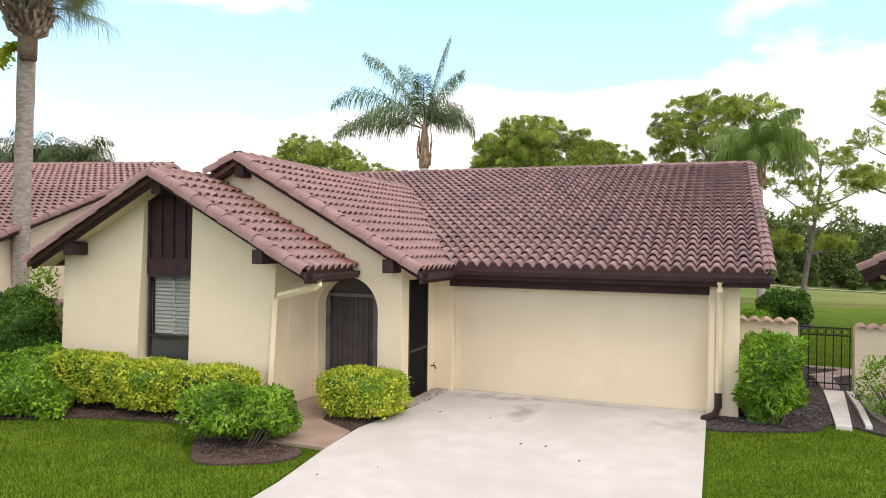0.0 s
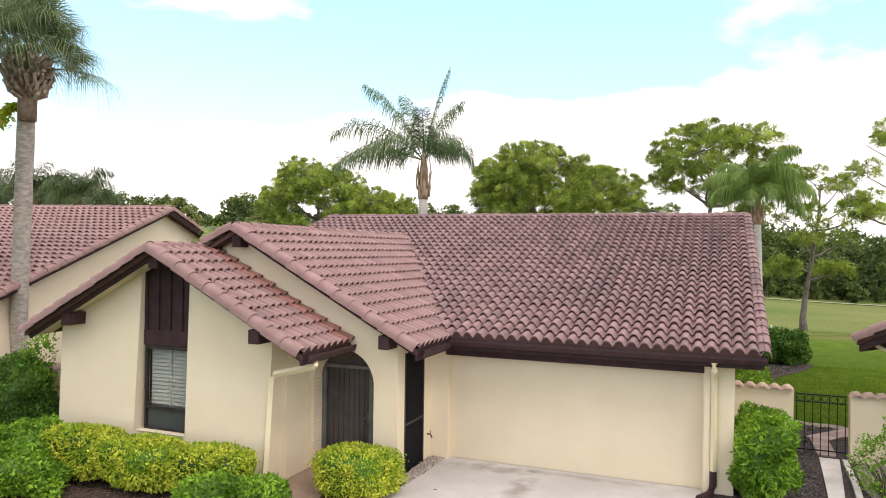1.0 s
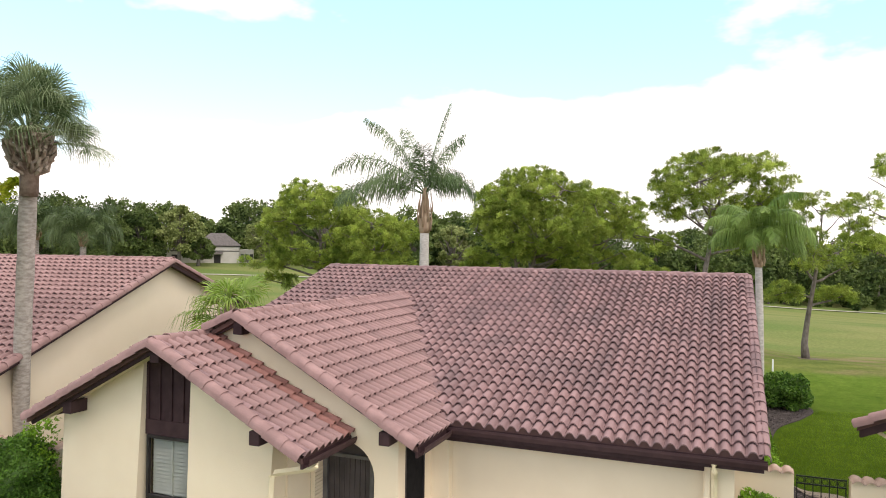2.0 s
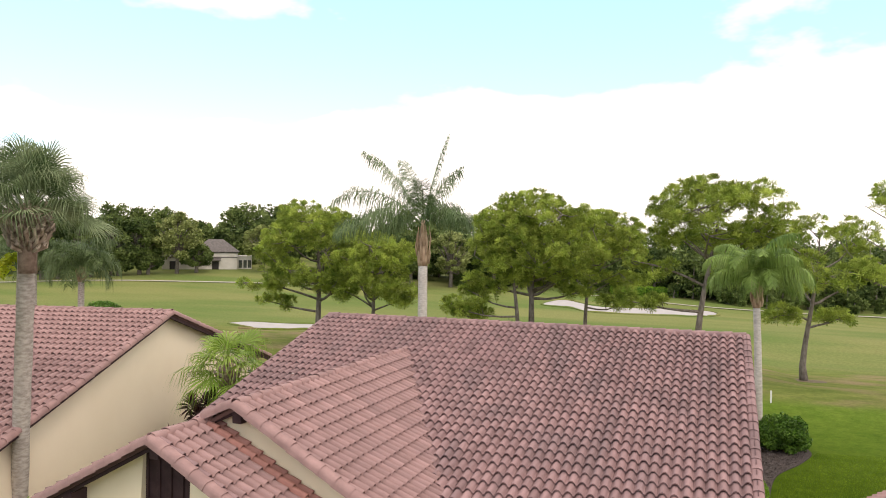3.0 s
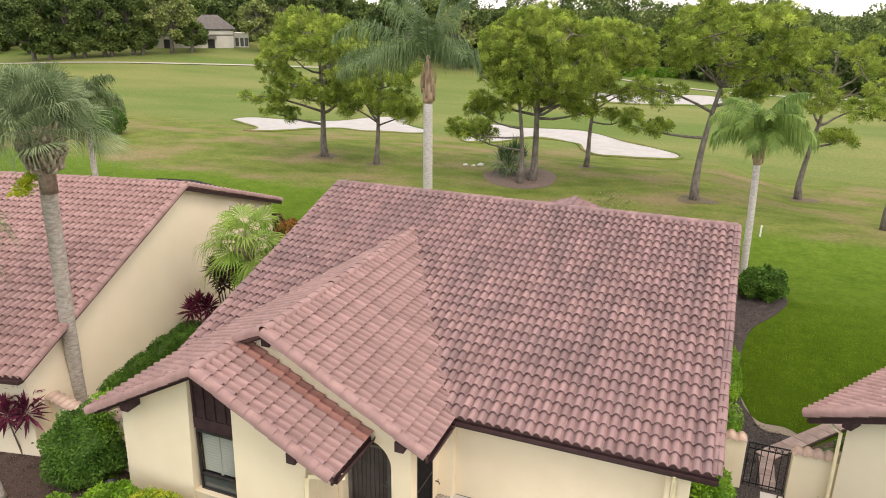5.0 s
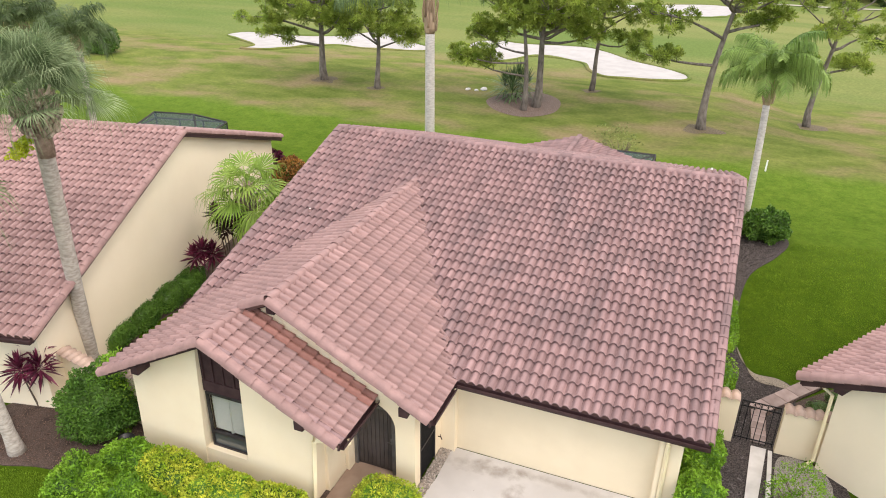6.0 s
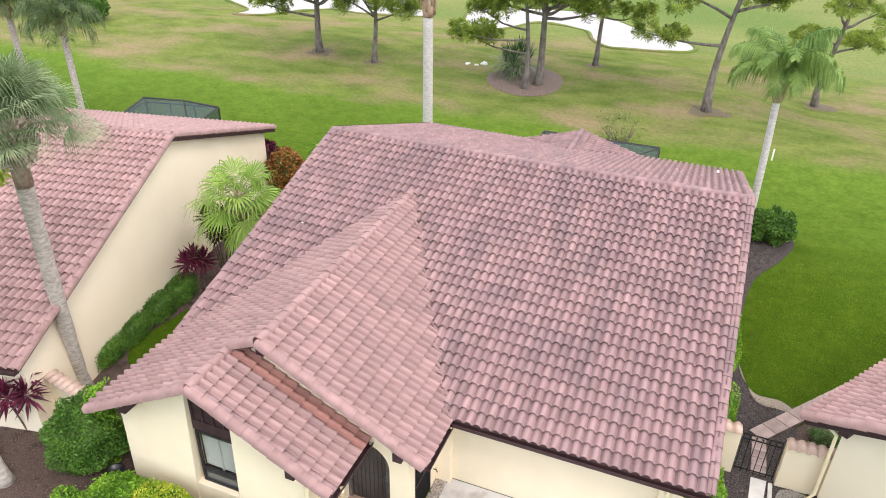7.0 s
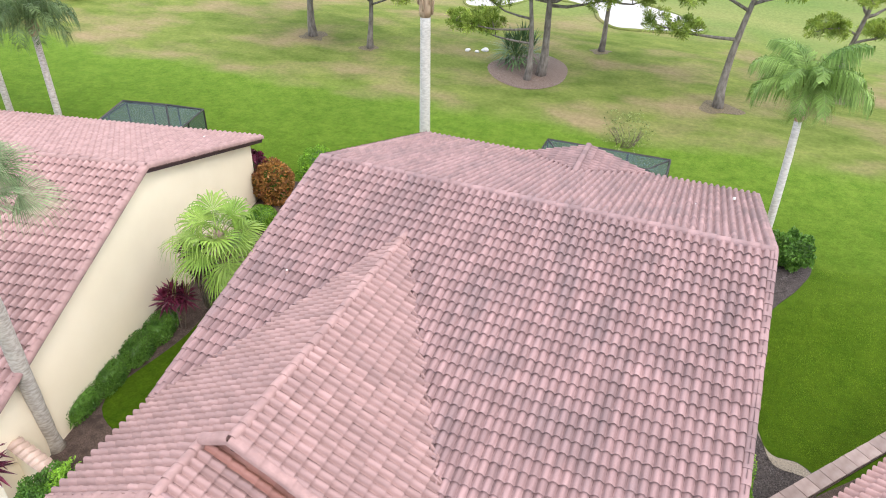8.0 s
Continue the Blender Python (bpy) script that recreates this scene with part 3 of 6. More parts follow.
CAP = cap_mesh("rake_tile", 0.142, 0.42)
CAP.materials.append(M_RAKE)
RCAP = cap_mesh("ridge_tile", 0.12, 0.42)
RCAP.materials.append(M_RAKE)
EDGE = cap_mesh("rake_tile", 0.12, 0.42)
EDGE.materials.append(M_TILE)
TILE.materials.append(M_TILE)
TILE_RED.materials.append(M_TILE_RED)
TILE_A.materials.append(M_TILE_X)
TILE_A.polygons.foreach_set("use_smooth", [True] * len(TILE_A.polygons))
TILE_RED.polygons.foreach_set("use_smooth", [True] * len(TILE_RED.polygons))
TILE.polygons.foreach_set("use_smooth", [True] * len(TILE.polygons))


def caps(house, name, mesh, p0, p1, every=0.375, drop=0.0):
    """A row of barrel tiles from p0 to p1, each its own piece, overlapping the one before."""
    p0, p1 = Vector(p0), Vector(p1)
    d = p1 - p0
    n = max(1, int(round(d.length / every)))
    y = d.normalized()
    x = y.cross(Vector((0, 0, 1))).normalized()
    m = Matrix((x, y, x.cross(y))).transposed().to_4x4()
    rng = random.Random(int(d.length * 1000))
    for i in range(n):
        ob = new(name, mesh)
        ob.matrix_world = Matrix.Translation(p0 + d * (i / n) + Vector((0, 0, -drop))) @ m @ pose(rng.uniform(-0.006, 0.006), 0, rng.uniform(-0.006, 0.006), rng.uniform(-0.6, 0.6), rng.uniform(-2, 2), rng.uniform(-0.8, 0.8))
        ob.parent = house


def board(name, p0, p1, w, h, material, parent, label="", bevel=0.006):
    """A straight board whose top middle line runs from p0 to p1."""
    p0, p1 = Vector(p0), Vector(p1)
    d = p1 - p0
    y = d.normalized()
    x = y.cross(Vector((0, 0, 1))).normalized()
    m = Matrix.Translation(p0) @ Matrix((x, y, x.cross(y))).transposed().to_4x4()
    return part(name, moved(box(-w / 2, w / 2, 0, d.length, -h, 0, bevel), m), material, parent, label)


# ---- the house ----
house = thing("house", "single-storey cream stucco house with brown barrel-tile gable roofs", "house")
XL, XR, XB = -7.95, 5.92, -3.91          # left rake, right rake, ridge of the entrance gable
EAVE, Y0, YR, Y1 = 2.60, -0.47, 8.56, 17.3  # eave height, front eave, main ridge, back eave
RIDGE = 5.44
TB = (RIDGE - EAVE) / (YR - Y0)
cm, sm = math.cos(math.atan(TB)), math.sin(math.atan(TB))
ZB = 4.74                                  # ridge height of the entrance gable
XE = 0.10                                  # its right eave
tb = (ZB - 2.56) / (XE - XB)
cb, sb = math.cos(math.atan(tb)), math.sin(math.atan(tb))
YPK = Y0 + (ZB - EAVE) / TB                # where its ridge runs into the main slope
FA, FB = -3.49, -2.03                      # fronts of the two gables
XA = -1.40                                 # right eave of the bedroom gable
tl = (ZB - 2.60) / (XB - XL)
cl, sl = math.cos(math.atan(tl)), math.sin(math.atan(tl))
ta = 0.53
XR_A = (2.56 + ta * XA - 2.60 + tl * XL) / (ta + tl)
ZA = 2.60 + tl * (XR_A - XL)
ca, sa = math.cos(math.atan(ta)), math.sin(math.atan(ta))


def main_front(v):
    y, z = Y0 + v * cm, EAVE + v * sm
    if z >= ZB:
        return [(0, XR - XL)]
    xr, xl = XB + (ZB - z) / tb, XB - (ZB - z) / tl
    return [(0, max(0.02, xl - XL + 0.12)), (xr - XL - 0.12, XR - XL)]


def b_right(v):
    z = 2.56 + v * sb
    return [(0, max(0.1, Y0 + (z - EAVE) / TB - FB + 0.10))]


def left_slope(v):
    z = 2.60 + v * sl
    back = Y0 + (z - EAVE) / TB
    return [(YPK - back - 0.10, YPK - (FA if z < ZA else FB))]


roof(house, (XL, Y0, EAVE), (1, 0, 0), (0, cm, sm), (YR - Y0) / cm, main_front,
     [(XL, Y0, EAVE), (XR, Y0, EAVE), (XR, YR, RIDGE), (XL, YR, RIDGE)], M_TILE,
     lambda i, j: j < 8 and 36 <= i < 62, "brown barrel-tile main slope with grey lichen stains")
ZBE = RIDGE - (Y1 - YR) * TB
roof(house, (XR, Y1, ZBE), (-1, 0, 0), (0, -cm, sm), (Y1 - YR) / cm, lambda v: [(0, XR - XL)],
     [(XR, Y1, ZBE), (XL, Y1, ZBE), (XL, YR, RIDGE), (XR, YR, RIDGE)], M_TILE)
roof(house, (XE, FB, 2.56), (0, 1, 0), (-cb, 0, sb), (XE - XB) / cb, b_right,
     [(XE, FB, 2.56), (XE, Y0, 2.56), (XB, YPK, ZB), (XB, FB, ZB)], M_TILE_X)
roof(house, (XL, YPK, 2.60), (0, -1, 0), (cl, 0, sl), (XB - XL) / cl, left_slope,
     [(XL, Y0, 2.60), (XL, FA, 2.60), (XR_A, FA, ZA), (XR_A, FB, ZA), (XB, FB, ZB), (XB, YPK, ZB)], M_TILE_X)
roof(house, (XA, FA, 2.56), (0, 1, 0), (-ca, 0, sa), (XA - XR_A) / ca, lambda v: [(0, -1.76 - FA)],
     [(XA, FA, 2.56), (XA, -1.76, 2.56), (XR_A, -1.76, ZA), (XR_A, FA, ZA)], M_TILE,
     lambda i, j: True, red=6)
# lanai gable at the back
ZG, XG, YG = 3.46, -0.75, 17.35
YGS = YR + (RIDGE - ZG) / TB
tg = 0.30
cg, sg = math.cos(math.atan(tg)), math.sin(math.atan(tg))
GW = 3.3


def lanai(v):
    z = ZG - tg * GW + v * sg
    return YG - (YR + (RIDGE - z) / TB)


ZGE = ZG - tg * GW
roof(house, (XG + GW, YG - 6, ZGE), (0, 1, 0), (-cg, 0, sg), GW / cg, lambda v: [(6 - max(0.1, lanai(v)), 6)],
     [(XG + GW, YG - 0.1, ZGE), (XG + GW, YG, ZGE), (XG, YG, ZG), (XG, YGS, ZG)], M_TILE)
roof(house, (XG - GW, YG, ZGE), (0, -1, 0), (cg, 0, sg), GW / cg, lambda v: [(0, max(0.1, lanai(v)))],
     [(XG - GW, YG, ZGE), (XG - GW, YG - 0.1, ZGE), (XG, YGS, ZG), (XG, YG, ZG)], M_TILE)
caps(house, "ridge_tile", EDGE, (XG, YG, ZG + 0.03), (XG, YGS - 0.1, ZG + 0.03))

caps(house, "ridge_tile", EDGE, (XR, YR, RIDGE), (XL, YR, RIDGE))
caps(house, "ridge_tile", RCAP, (XB, FB, ZB), (XB, YPK, ZB))
caps(house, "ridge_tile", RCAP, (XR_A, FA, ZA), (XR_A, FB + 0.1, ZA))
caps(house, "rake_tile", CAP, (XA - 0.02, FA, 2.57), (XR_A, FA, ZA + 0.02), drop=0.035)
caps(house, "rake_tile", CAP, (XL + 0.02, FA, 2.61), (XR_A, FA, ZA + 0.02), drop=0.035)
caps(house, "rake_tile", CAP, (XE - 0.02, FB, 2.57), (XB, FB, ZB + 0.02), drop=0.035)
caps(house, "rake_tile", CAP, (XR_A + 0.05, FB, ZA + 0.09), (XB, FB, ZB + 0.02))
caps(house, "rake_tile", EDGE, (XR, Y0, EAVE), (XR, YR, RIDGE), drop=0.02)
caps(house, "rake_tile", EDGE, (XR, Y1, ZBE), (XR, YR, RIDGE), drop=0.02)
caps(house, "rake_tile", EDGE, (XL, Y0 + 0.2, EAVE + 0.05), (XL, YR, RIDGE), drop=0.02)
caps(house, "rake_tile", EDGE, (XL, Y1, ZBE), (XL, YR, RIDGE), drop=0.02)

# walls
WL, WR, WB = -7.45, 5.46, -0.40
fy = lambda z: -3.10 + 0.03 * z


def under(x):
    """Height of the gable underside over x."""
    return ZB - 0.10 - (tb * (x - XB) if x > XB else tl * (XB - x))


def under_a(x):
    return ZA - 0.10 - (ta * (x - XR_A) if x > XR_A else tl * (XR_A - x))


part("wall", prism([(WL, 0), (-5.48, 0), (-5.38, under_a(-5.38)), (WL, under_a(WL))], "y", fy, -2.55), M_STUCCO, house, "cream stucco wall")
part("wall", prism([(-4.21, 0), (-2.42, 0), (-2.29, under_a(-2.29)), (-4.21, under_a(-4.21))], "y", fy, -2.55), M_STUCCO, house, "cream stucco wall")
part("wall", prism([(-5.48, 0), (-4.213, 0), (-4.213, 0.74), (-5.46, 0.74)], "y", lambda z: fy(z) + 0.03, -2.55), M_STUCCO, house, "cream stucco wall below the window")
part("wall", box(-2.52, -2.303, -2.55, -1.75, 0, under_a(-2.30) - 0.02, 0), M_STUCCO, house, "cream stucco side wall")
arch = [(-0.90, 0.0), (-0.90, 1.75)] + [(-1.555 + 0.655 * math.cos(math.pi * k / 18), 1.75 + 0.655 * math.sin(math.pi * k / 18)) for k in range(1, 18)] + [(-2.21, 1.75), (-2.21, 0.0)]
part("wall", prism([(WB, 0), (WB, under(WB)), (XB, under(XB)), (-7.0, under(-7.0)), (-7.0, 2.0), (-2.30, 2.0), (-2.30, 0.0)][::-1] + arch, "y", -1.75, -1.43), M_STUCCO, house, "cream stucco gable wall with an arched opening")
part("wall", prism([(-1.46, 0), (-1.46, 2.36), (-0.48, 2.36), (-0.48, 0), (-0.12, 0), (-0.12, 2.55), (-1.43, 2.55), (-1.43, 0)][4:] + [(-1.43, 0), (-1.43, 2.36), (-0.48, 2.36), (-0.48, 0)], "x", WB, WB - 0.2), M_STUCCO, house, "cream stucco side wall")
part("wall", box(WB - 0.1, -0.003, -0.12, 0.15, 0, 2.5, 0.004), M_STUCCO, house, "cream stucco pier beside the garage door")
part("wall", box(4.93, WR, -0.12, 0.15, 0, 2.5, 0.006), M_STUCCO, house, "cream stucco pier beside the garage door")
part("wall", box(4.95, 5.06, -0.17, -0.11, 0, 2.48, 0.006), M_STUCCO, house, "cream stucco pilaster")
gable = [(0.15, 0), (16.7, 0), (16.7, ZBE + 0.05), (YR, RIDGE - 0.13), (0.15, EAVE + 0.02)]
part("wall", prism(gable, "x", WR - 0.2, WR), M_STUCCO, house, "cream stucco end wall")
part("wall", prism([(-2.55, 0), (16.7, 0), (16.7, ZBE + 0.05), (YR, RIDGE - 0.13), (0.15, EAVE), (-2.55, 2.66)], "x", WL, WL + 0.2), M_STUCCO, house, "cream stucco end wall")
part("wall", box(WL + 0.2, WR - 0.2, 16.45, 16.65, 0, ZBE - 0.1, 0), M_STUCCO, house, "cream stucco back wall")

# garage door with its dark head board
garage = part("garage_door", box(0.0, 4.93, 0.075, 0.10, 0.03, 2.3, 0), M_GARAGE, house, "plain cream garage door")
part("trim", box(-0.06, 4.95, -0.15, 0.04, 2.19, 2.50, 0.006), M_BROWN, house, "dark brown board over the garage door")
part("soffit", box(0.0, WR + 0.4, -0.40, -0.12, 2.40, 2.44, 0), M_BROWN, house)

# gutters, fascias and rafter ends
def gutter(p0, p1, out):
    """An open box gutter from p0 to p1 with its lip on the side of out."""
    p0, p1, out = Vector(p0), Vector(p1), Vector(out)
    prof = [(0, 0), (0, -0.13), (0.10, -0.13), (0.13, -0.05), (0.13, 0.0), (0.118, 0.0), (0.115, -0.045), (0.09, -0.118), (0.012, -0.118), (0.012, 0)]
    V = [tuple(p + out * a + Vector((0, 0, b))) for p in (p0, p1) for a, b in prof]
    n = len(prof)
    F = [(i, (i + 1) % n, n + (i + 1) % n, n + i) for i in range(n)] + [tuple(range(n))[::-1], tuple(range(n, 2 * n))]
    return part("gutter", (V, F), M_GUTTER, house, "dark brown metal gutter")


gutter((XE - 0.1, Y0 - 0.0, 2.58), (XR + 0.05, Y0 - 0.0, 2.58), (0, -1, 0))
part("fascia", box(XE, XR, Y0 + 0.003, Y0 + 0.04, 2.36, 2.565, 0.003), M_BROWN, house)
gutter((XE + 0.0, FB + 0.05, 2.53), (XE + 0.0, Y0 - 0.12, 2.53), (1, 0, 0))
part("fascia", box(XE - 0.05, XE - 0.003, FB + 0.03, Y0, 2.33, 2.53, 0.003), M_BROWN, house)
gutter((XA, FA + 0.05, 2.53), (XA, -1.77, 2.53), (1, 0, 0))
part("fascia", box(XA - 0.05, XA - 0.003, FA + 0.03, -1.77, 2.35, 2.53, 0.003), M_BROWN, house)
for p0, p1 in (((XA, FA + 0.11, 2.49), (XR_A, FA + 0.11, ZA - 0.07)), ((XL, FA + 0.11, 2.53), (XR_A, FA + 0.11, ZA - 0.07)), ((XE, FB + 0.11, 2.49), (XB, FB + 0.11, ZB - 0.07)), ((XR_A, FB + 0.11, ZA), (XB, FB + 0.11, ZB - 0.07))):
    board("barge_board", p0, p1, 0.05, 0.11, M_BROWN, house)
for x, y0, y1, z in ((-6.93, -3.42, -2.9, 3.0), (-2.34, -3.55, -2.9, 2.92), (-0.53, -2.12, -1.7, 2.76), (XR_A, -3.42, -2.9, ZA - 0.14), (XB, FB + 0.02, -1.7, ZB - 0.14)):
    part("rafter_end", box(x - 0.11, x + 0.11, y0, y1, z - 0.25, z, 0.012), M_BROWN, house, "dark brown beam end")



def gable_soffit(x0, z0, x1, z1, y0, y1):
    """Cream underside of a gable overhang between two points of its slope."""
    V = [(x0, y0, z0), (x1, y0, z1), (x1, y1, z1), (x0, y1, z0)] + [(x0, y0, z0 - 0.012), (x1, y0, z1 - 0.012), (x1, y1, z1 - 0.012), (x0, y1, z0 - 0.012)]
    part("soffit", (V, [(0, 1, 2, 3), (7, 6, 5, 4), (0, 4, 5, 1), (1, 5, 6, 2), (2, 6, 7, 3), (3, 7, 4, 0)]), M_STUCCO, house, "cream painted soffit")


gable_soffit(XL + 0.05, 2.60 + tl * 0.05 - 0.125, XR_A, ZA - 0.125, FA + 0.15, -2.9)
gable_soffit(XA - 0.05, 2.56 + ta * 0.05 - 0.125, XR_A + 0.01, ZA - 0.125, FA + 0.15, -2.9)
gable_soffit(XE - 0.05, 2.56 + tb * 0.05 - 0.125, XB, ZB - 0.125, FB + 0.15, -1.6)

# bedroom window: board panel above, shuttered sash below
win = part("window", join(box(-5.34, -5.29, -2.93, -2.85, 0.76, 2.40, 0.004), box(-4.28, -4.23, -2.93, -2.85, 0.76, 2.40, 0.004), box(-5.29, -4.28, -2.93, -2.85, 0.76, 0.81, 0.004), box(-5.29, -4.28, -2.93, -2.85, 2.34, 2.40, 0.004), box(-5.29, -4.28, -2.94, -2.85, 1.17, 1.23, 0.004)), M_FRAME, house, "bronze single-hung window frame")
part("pane", box(-5.29, -4.28, -2.885, -2.88, 0.81, 1.17, 0), M_GLASS, win, "dark lower pane")
glass_clear = bpy.data.materials.new("clear_glass")
glass_clear.use_nodes = True
_g = glass_clear.node_tree.nodes["Principled BSDF"]
_g.inputs["Transmission Weight"].default_value, _g.inputs["Roughness"].default_value, _g.inputs["IOR"].default_value = 1.0, 0.02, 1.3
pane = part("pane", box(-5.29, -4.28, -2.885, -2.88, 1.23, 2.34, 0), glass_clear, win, "clear upper pane")
pane.visible_shadow = False
part("shutter", join(*[moved(box(-5.27, -4.79, -0.03, 0.03, -0.004, 0.004, 0), pose(0, -2.80, 1.27 + 0.075 * k, 79, 0, 0)) for k in range(15)], *[moved(box(-4.77, -4.30, -0.03, 0.03, -0.004, 0.004, 0), pose(0, -2.80, 1.27 + 0.075 * k, 79, 0, 0)) for k in range(15)], box(-4.80, -4.76, -2.84, -2.77, 1.2, 2.36, 0), box(-5.3, -4.27, -2.76, -2.74, 1.2, 2.36, 0)), M_SHUTTER, win, "white louvred plantation shutters")
part("wall", box(-5.40, -4.21, -2.72, -2.6, 0.7, 2.45, 0), M_BROWN, house)
panel = part("board_panel", join(box(-5.40, -4.21, -2.90, -2.80, 2.40, 2.70, 0.004), prism([(-5.40, 2.70), (-4.21, 2.70), (-4.21, under_a(-4.21)), (XR_A, under_a(XR_A)), (-5.40, under_a(-5.40))], "y", -2.86, -2.80)), M_BROWN, house, "dark brown vertical boarding above the window")
for x in (-5.36, -5.07, -4.78, -4.49, -4.24):
    part("batten", box(x - 0.03, x + 0.03, -2.90, -2.855, 2.705, min(under_a(x - 0.03), under_a(x + 0.03)) - 0.01, 0.004), M_BROWN, panel)
part("window_sill", box(-5.38, -4.215, -3.07, -2.84, 0.738, 0.762, 0.006), M_STUCCO, house)

# arched entrance: recessed screen door with a lit-side jamb of thin bricks
door = part("front_door", box(-2.14, -0.9, -1.40, -1.36, 0.06, 2.44, 0), M_DOOR, house, "dark brown panelled front door behind a screen")
part("door_frame", join(box(-2.20, -2.10, -1.47, -1.402, 0.05, 2.4, 0.004), box(-1.13, -1.04, -1.49, -1.402, 0.05, 2.05, 0.004), box(-2.1, -1.13, -1.47, -1.402, 1.99, 2.06, 0.004)), M_ALU, house, "grey metal screen door frame")
for k in range(8):
    part("door_board", box(-2.06 + 0.115 * k, -1.955 + 0.115 * k, -1.42, -1.398, 0.1, 1.98, 0.006), M_DOOR, door)
part("door_handle", join(box(-1.18, -1.15, -1.455, -1.42, 0.95, 1.15, 0.005), tube([(-1.165, -1.45, 1.05), (-1.165, -1.5, 1.05), (-1.24, -1.5, 1.06)], 0.009, 8)), M_ALU, door, "bright metal handle")
for k in range(24):
    part("brick", box(-2.236, -2.19, -1.765, -1.432, 0.03 + k * 0.073, 0.03 + k * 0.073 + 0.063, 0.004), M_STUCCO, house)

# insect screen at the side of the porch
part("screen", box(WB - 0.06, WB - 0.02, -1.43, -0.48, 0.06, 2.36, 0), M_SCREEN, house, "black insect screen panel")
part("screen_frame", join(box(WB - 0.08, WB + 0.01, -1.43, -1.39, 0.05, 2.36, 0.003), box(WB - 0.08, WB + 0.01, -0.52, -0.48, 0.05, 2.36, 0.003), box(WB - 0.08, WB + 0.0, -1.39, -0.52, 0.95, 0.99, 0.003)), M_FRAME, house)

# downspouts
def downspout(path, r=0.045):
    return part("downspout", tube(path, r, 4), M_CREAM, house, "cream metal downspout")


downspout([(-1.34, -3.12, 2.42), (-1.35, -3.12, 2.33), (-1.42, -3.12, 2.28), (-2.20, -3.10, 2.09), (-2.27, -3.10, 2.02), (-2.37, -3.12, 0.05)], 0.06)
downspout([(5.12, -0.54, 2.45), (5.12, -0.50, 2.30), (5.12, -0.22, 2.12), (5.12, -0.19, 2.0), (5.12, -0.19, 0.42)], 0.055)
part("drain_boot", tube([(5.12, -0.19, 0.45), (5.12, -0.20, 0.2), (5.06, -0.34, 0.07), (4.9, -0.6, 0.05)], [0.06, 0.065, 0.075, 0.08], 8), M_GUTTER, house, "dark brown plastic drain boot")
part("hose_tap", join(tube([(WB + 0.0, -0.28, 0.55), (WB + 0.08, -0.28, 0.55), (WB + 0.11, -0.28, 0.48)], 0.015, 6), tube([(WB + 0.07, -0.28, 0.56), (WB + 0.07, -0.28, 0.63)], 0.008, 6)), M_GUTTER, house, "rusty brass hose tap")


# ---- neighbouring houses ----
def neighbour_left():
    h = thing("house", "neighbouring cream stucco house with a reddish tile roof", "house", group="neighbouring houses")
    W, yf, yb, zr, ze, ux = 24.0, -8.85, 8.45, 5.62, 2.72, 0.0
    t = (zr - ze) / -yf
    c, s = math.cos(math.atan(t)), math.sin(math.atan(t))
    zb = zr - yb * t
    for xa, xb, dz in ((-W, 0.0, 0.0),):
        L = xb - xa
        roof(h, (xa, yf, ze + dz), (1, 0, 0), (0, c, s), -yf / c, lambda v: [(0, L)], [(xa, yf, ze + dz), (xb, yf, ze + dz), (xb, 0, zr + dz), (xa, 0, zr + dz)], M_TILE2)
        roof(h, (xb, yb, zb + dz), (-1, 0, 0), (0, -c, s), yb / c, lambda v: [(0, L)], [(xb, yb, zb + dz), (xa, yb, zb + dz), (xa, 0, zr + dz), (xb, 0, zr + dz)], M_TILE2)
        caps(h, "ridge_tile", RCAP, (xb, 0, zr + dz), (xa, 0, zr + dz))
    caps(h, "rake_tile", RCAP, (-0.04, yf, ze), (-0.04, 0, zr), drop=0.025)
    caps(h, "rake_tile", RCAP, (-0.04, yb, zb), (-0.04, 0, zr), drop=0.025)
    board("barge_board", (-0.03, yf, ze - 0.06), (-0.03, 0, zr - 0.06), 0.05, 0.11, M_BROWN, h)
    board("barge_board", (-0.03, yb, zb - 0.06), (-0.03, 0, zr - 0.06), 0.05, 0.16, M_BROWN, h)
    part("wall", prism([(yf + 0.5, 0), (yb - 0.5, 0), (yb - 0.5, zb + 0.02), (0, zr - 0.13), (yf + 0.5, ze + 0.02)], "x", -0.55, -0.35), M_STUCCO2, h, "plain cream stucco end wall")
    part("wall", box(-W + 0.5, -0.55, yf + 0.5, yf + 0.7, 0, ze, 0), M_STUCCO2, h, "cream stucco front wall")
    part("wall", box(-W + 0.5, -0.55, yb - 0.7, yb - 0.5, 0, zb, 0), M_STUCCO2, h, "cream stucco back wall")
    part("wall", prism([(yf + 0.5, 0), (yb - 0.5, 0), (yb - 0.5, zb + 0.02), (0, zr - 0.13), (yf + 0.5, ze + 0.02)], "x", -W + 0.35, -W + 0.55), M_STUCCO2, h, "plain cream stucco end wall")
    part("gutter", box(-W, 0.02, yf - 0.12, yf, ze - 0.13, ze - 0.01, 0.01), M_GUTTER, h, "dark brown gutter")
    h.matrix_world = pose(-12.35, 5.44, 0, 0, 0, 12.0)
    return h


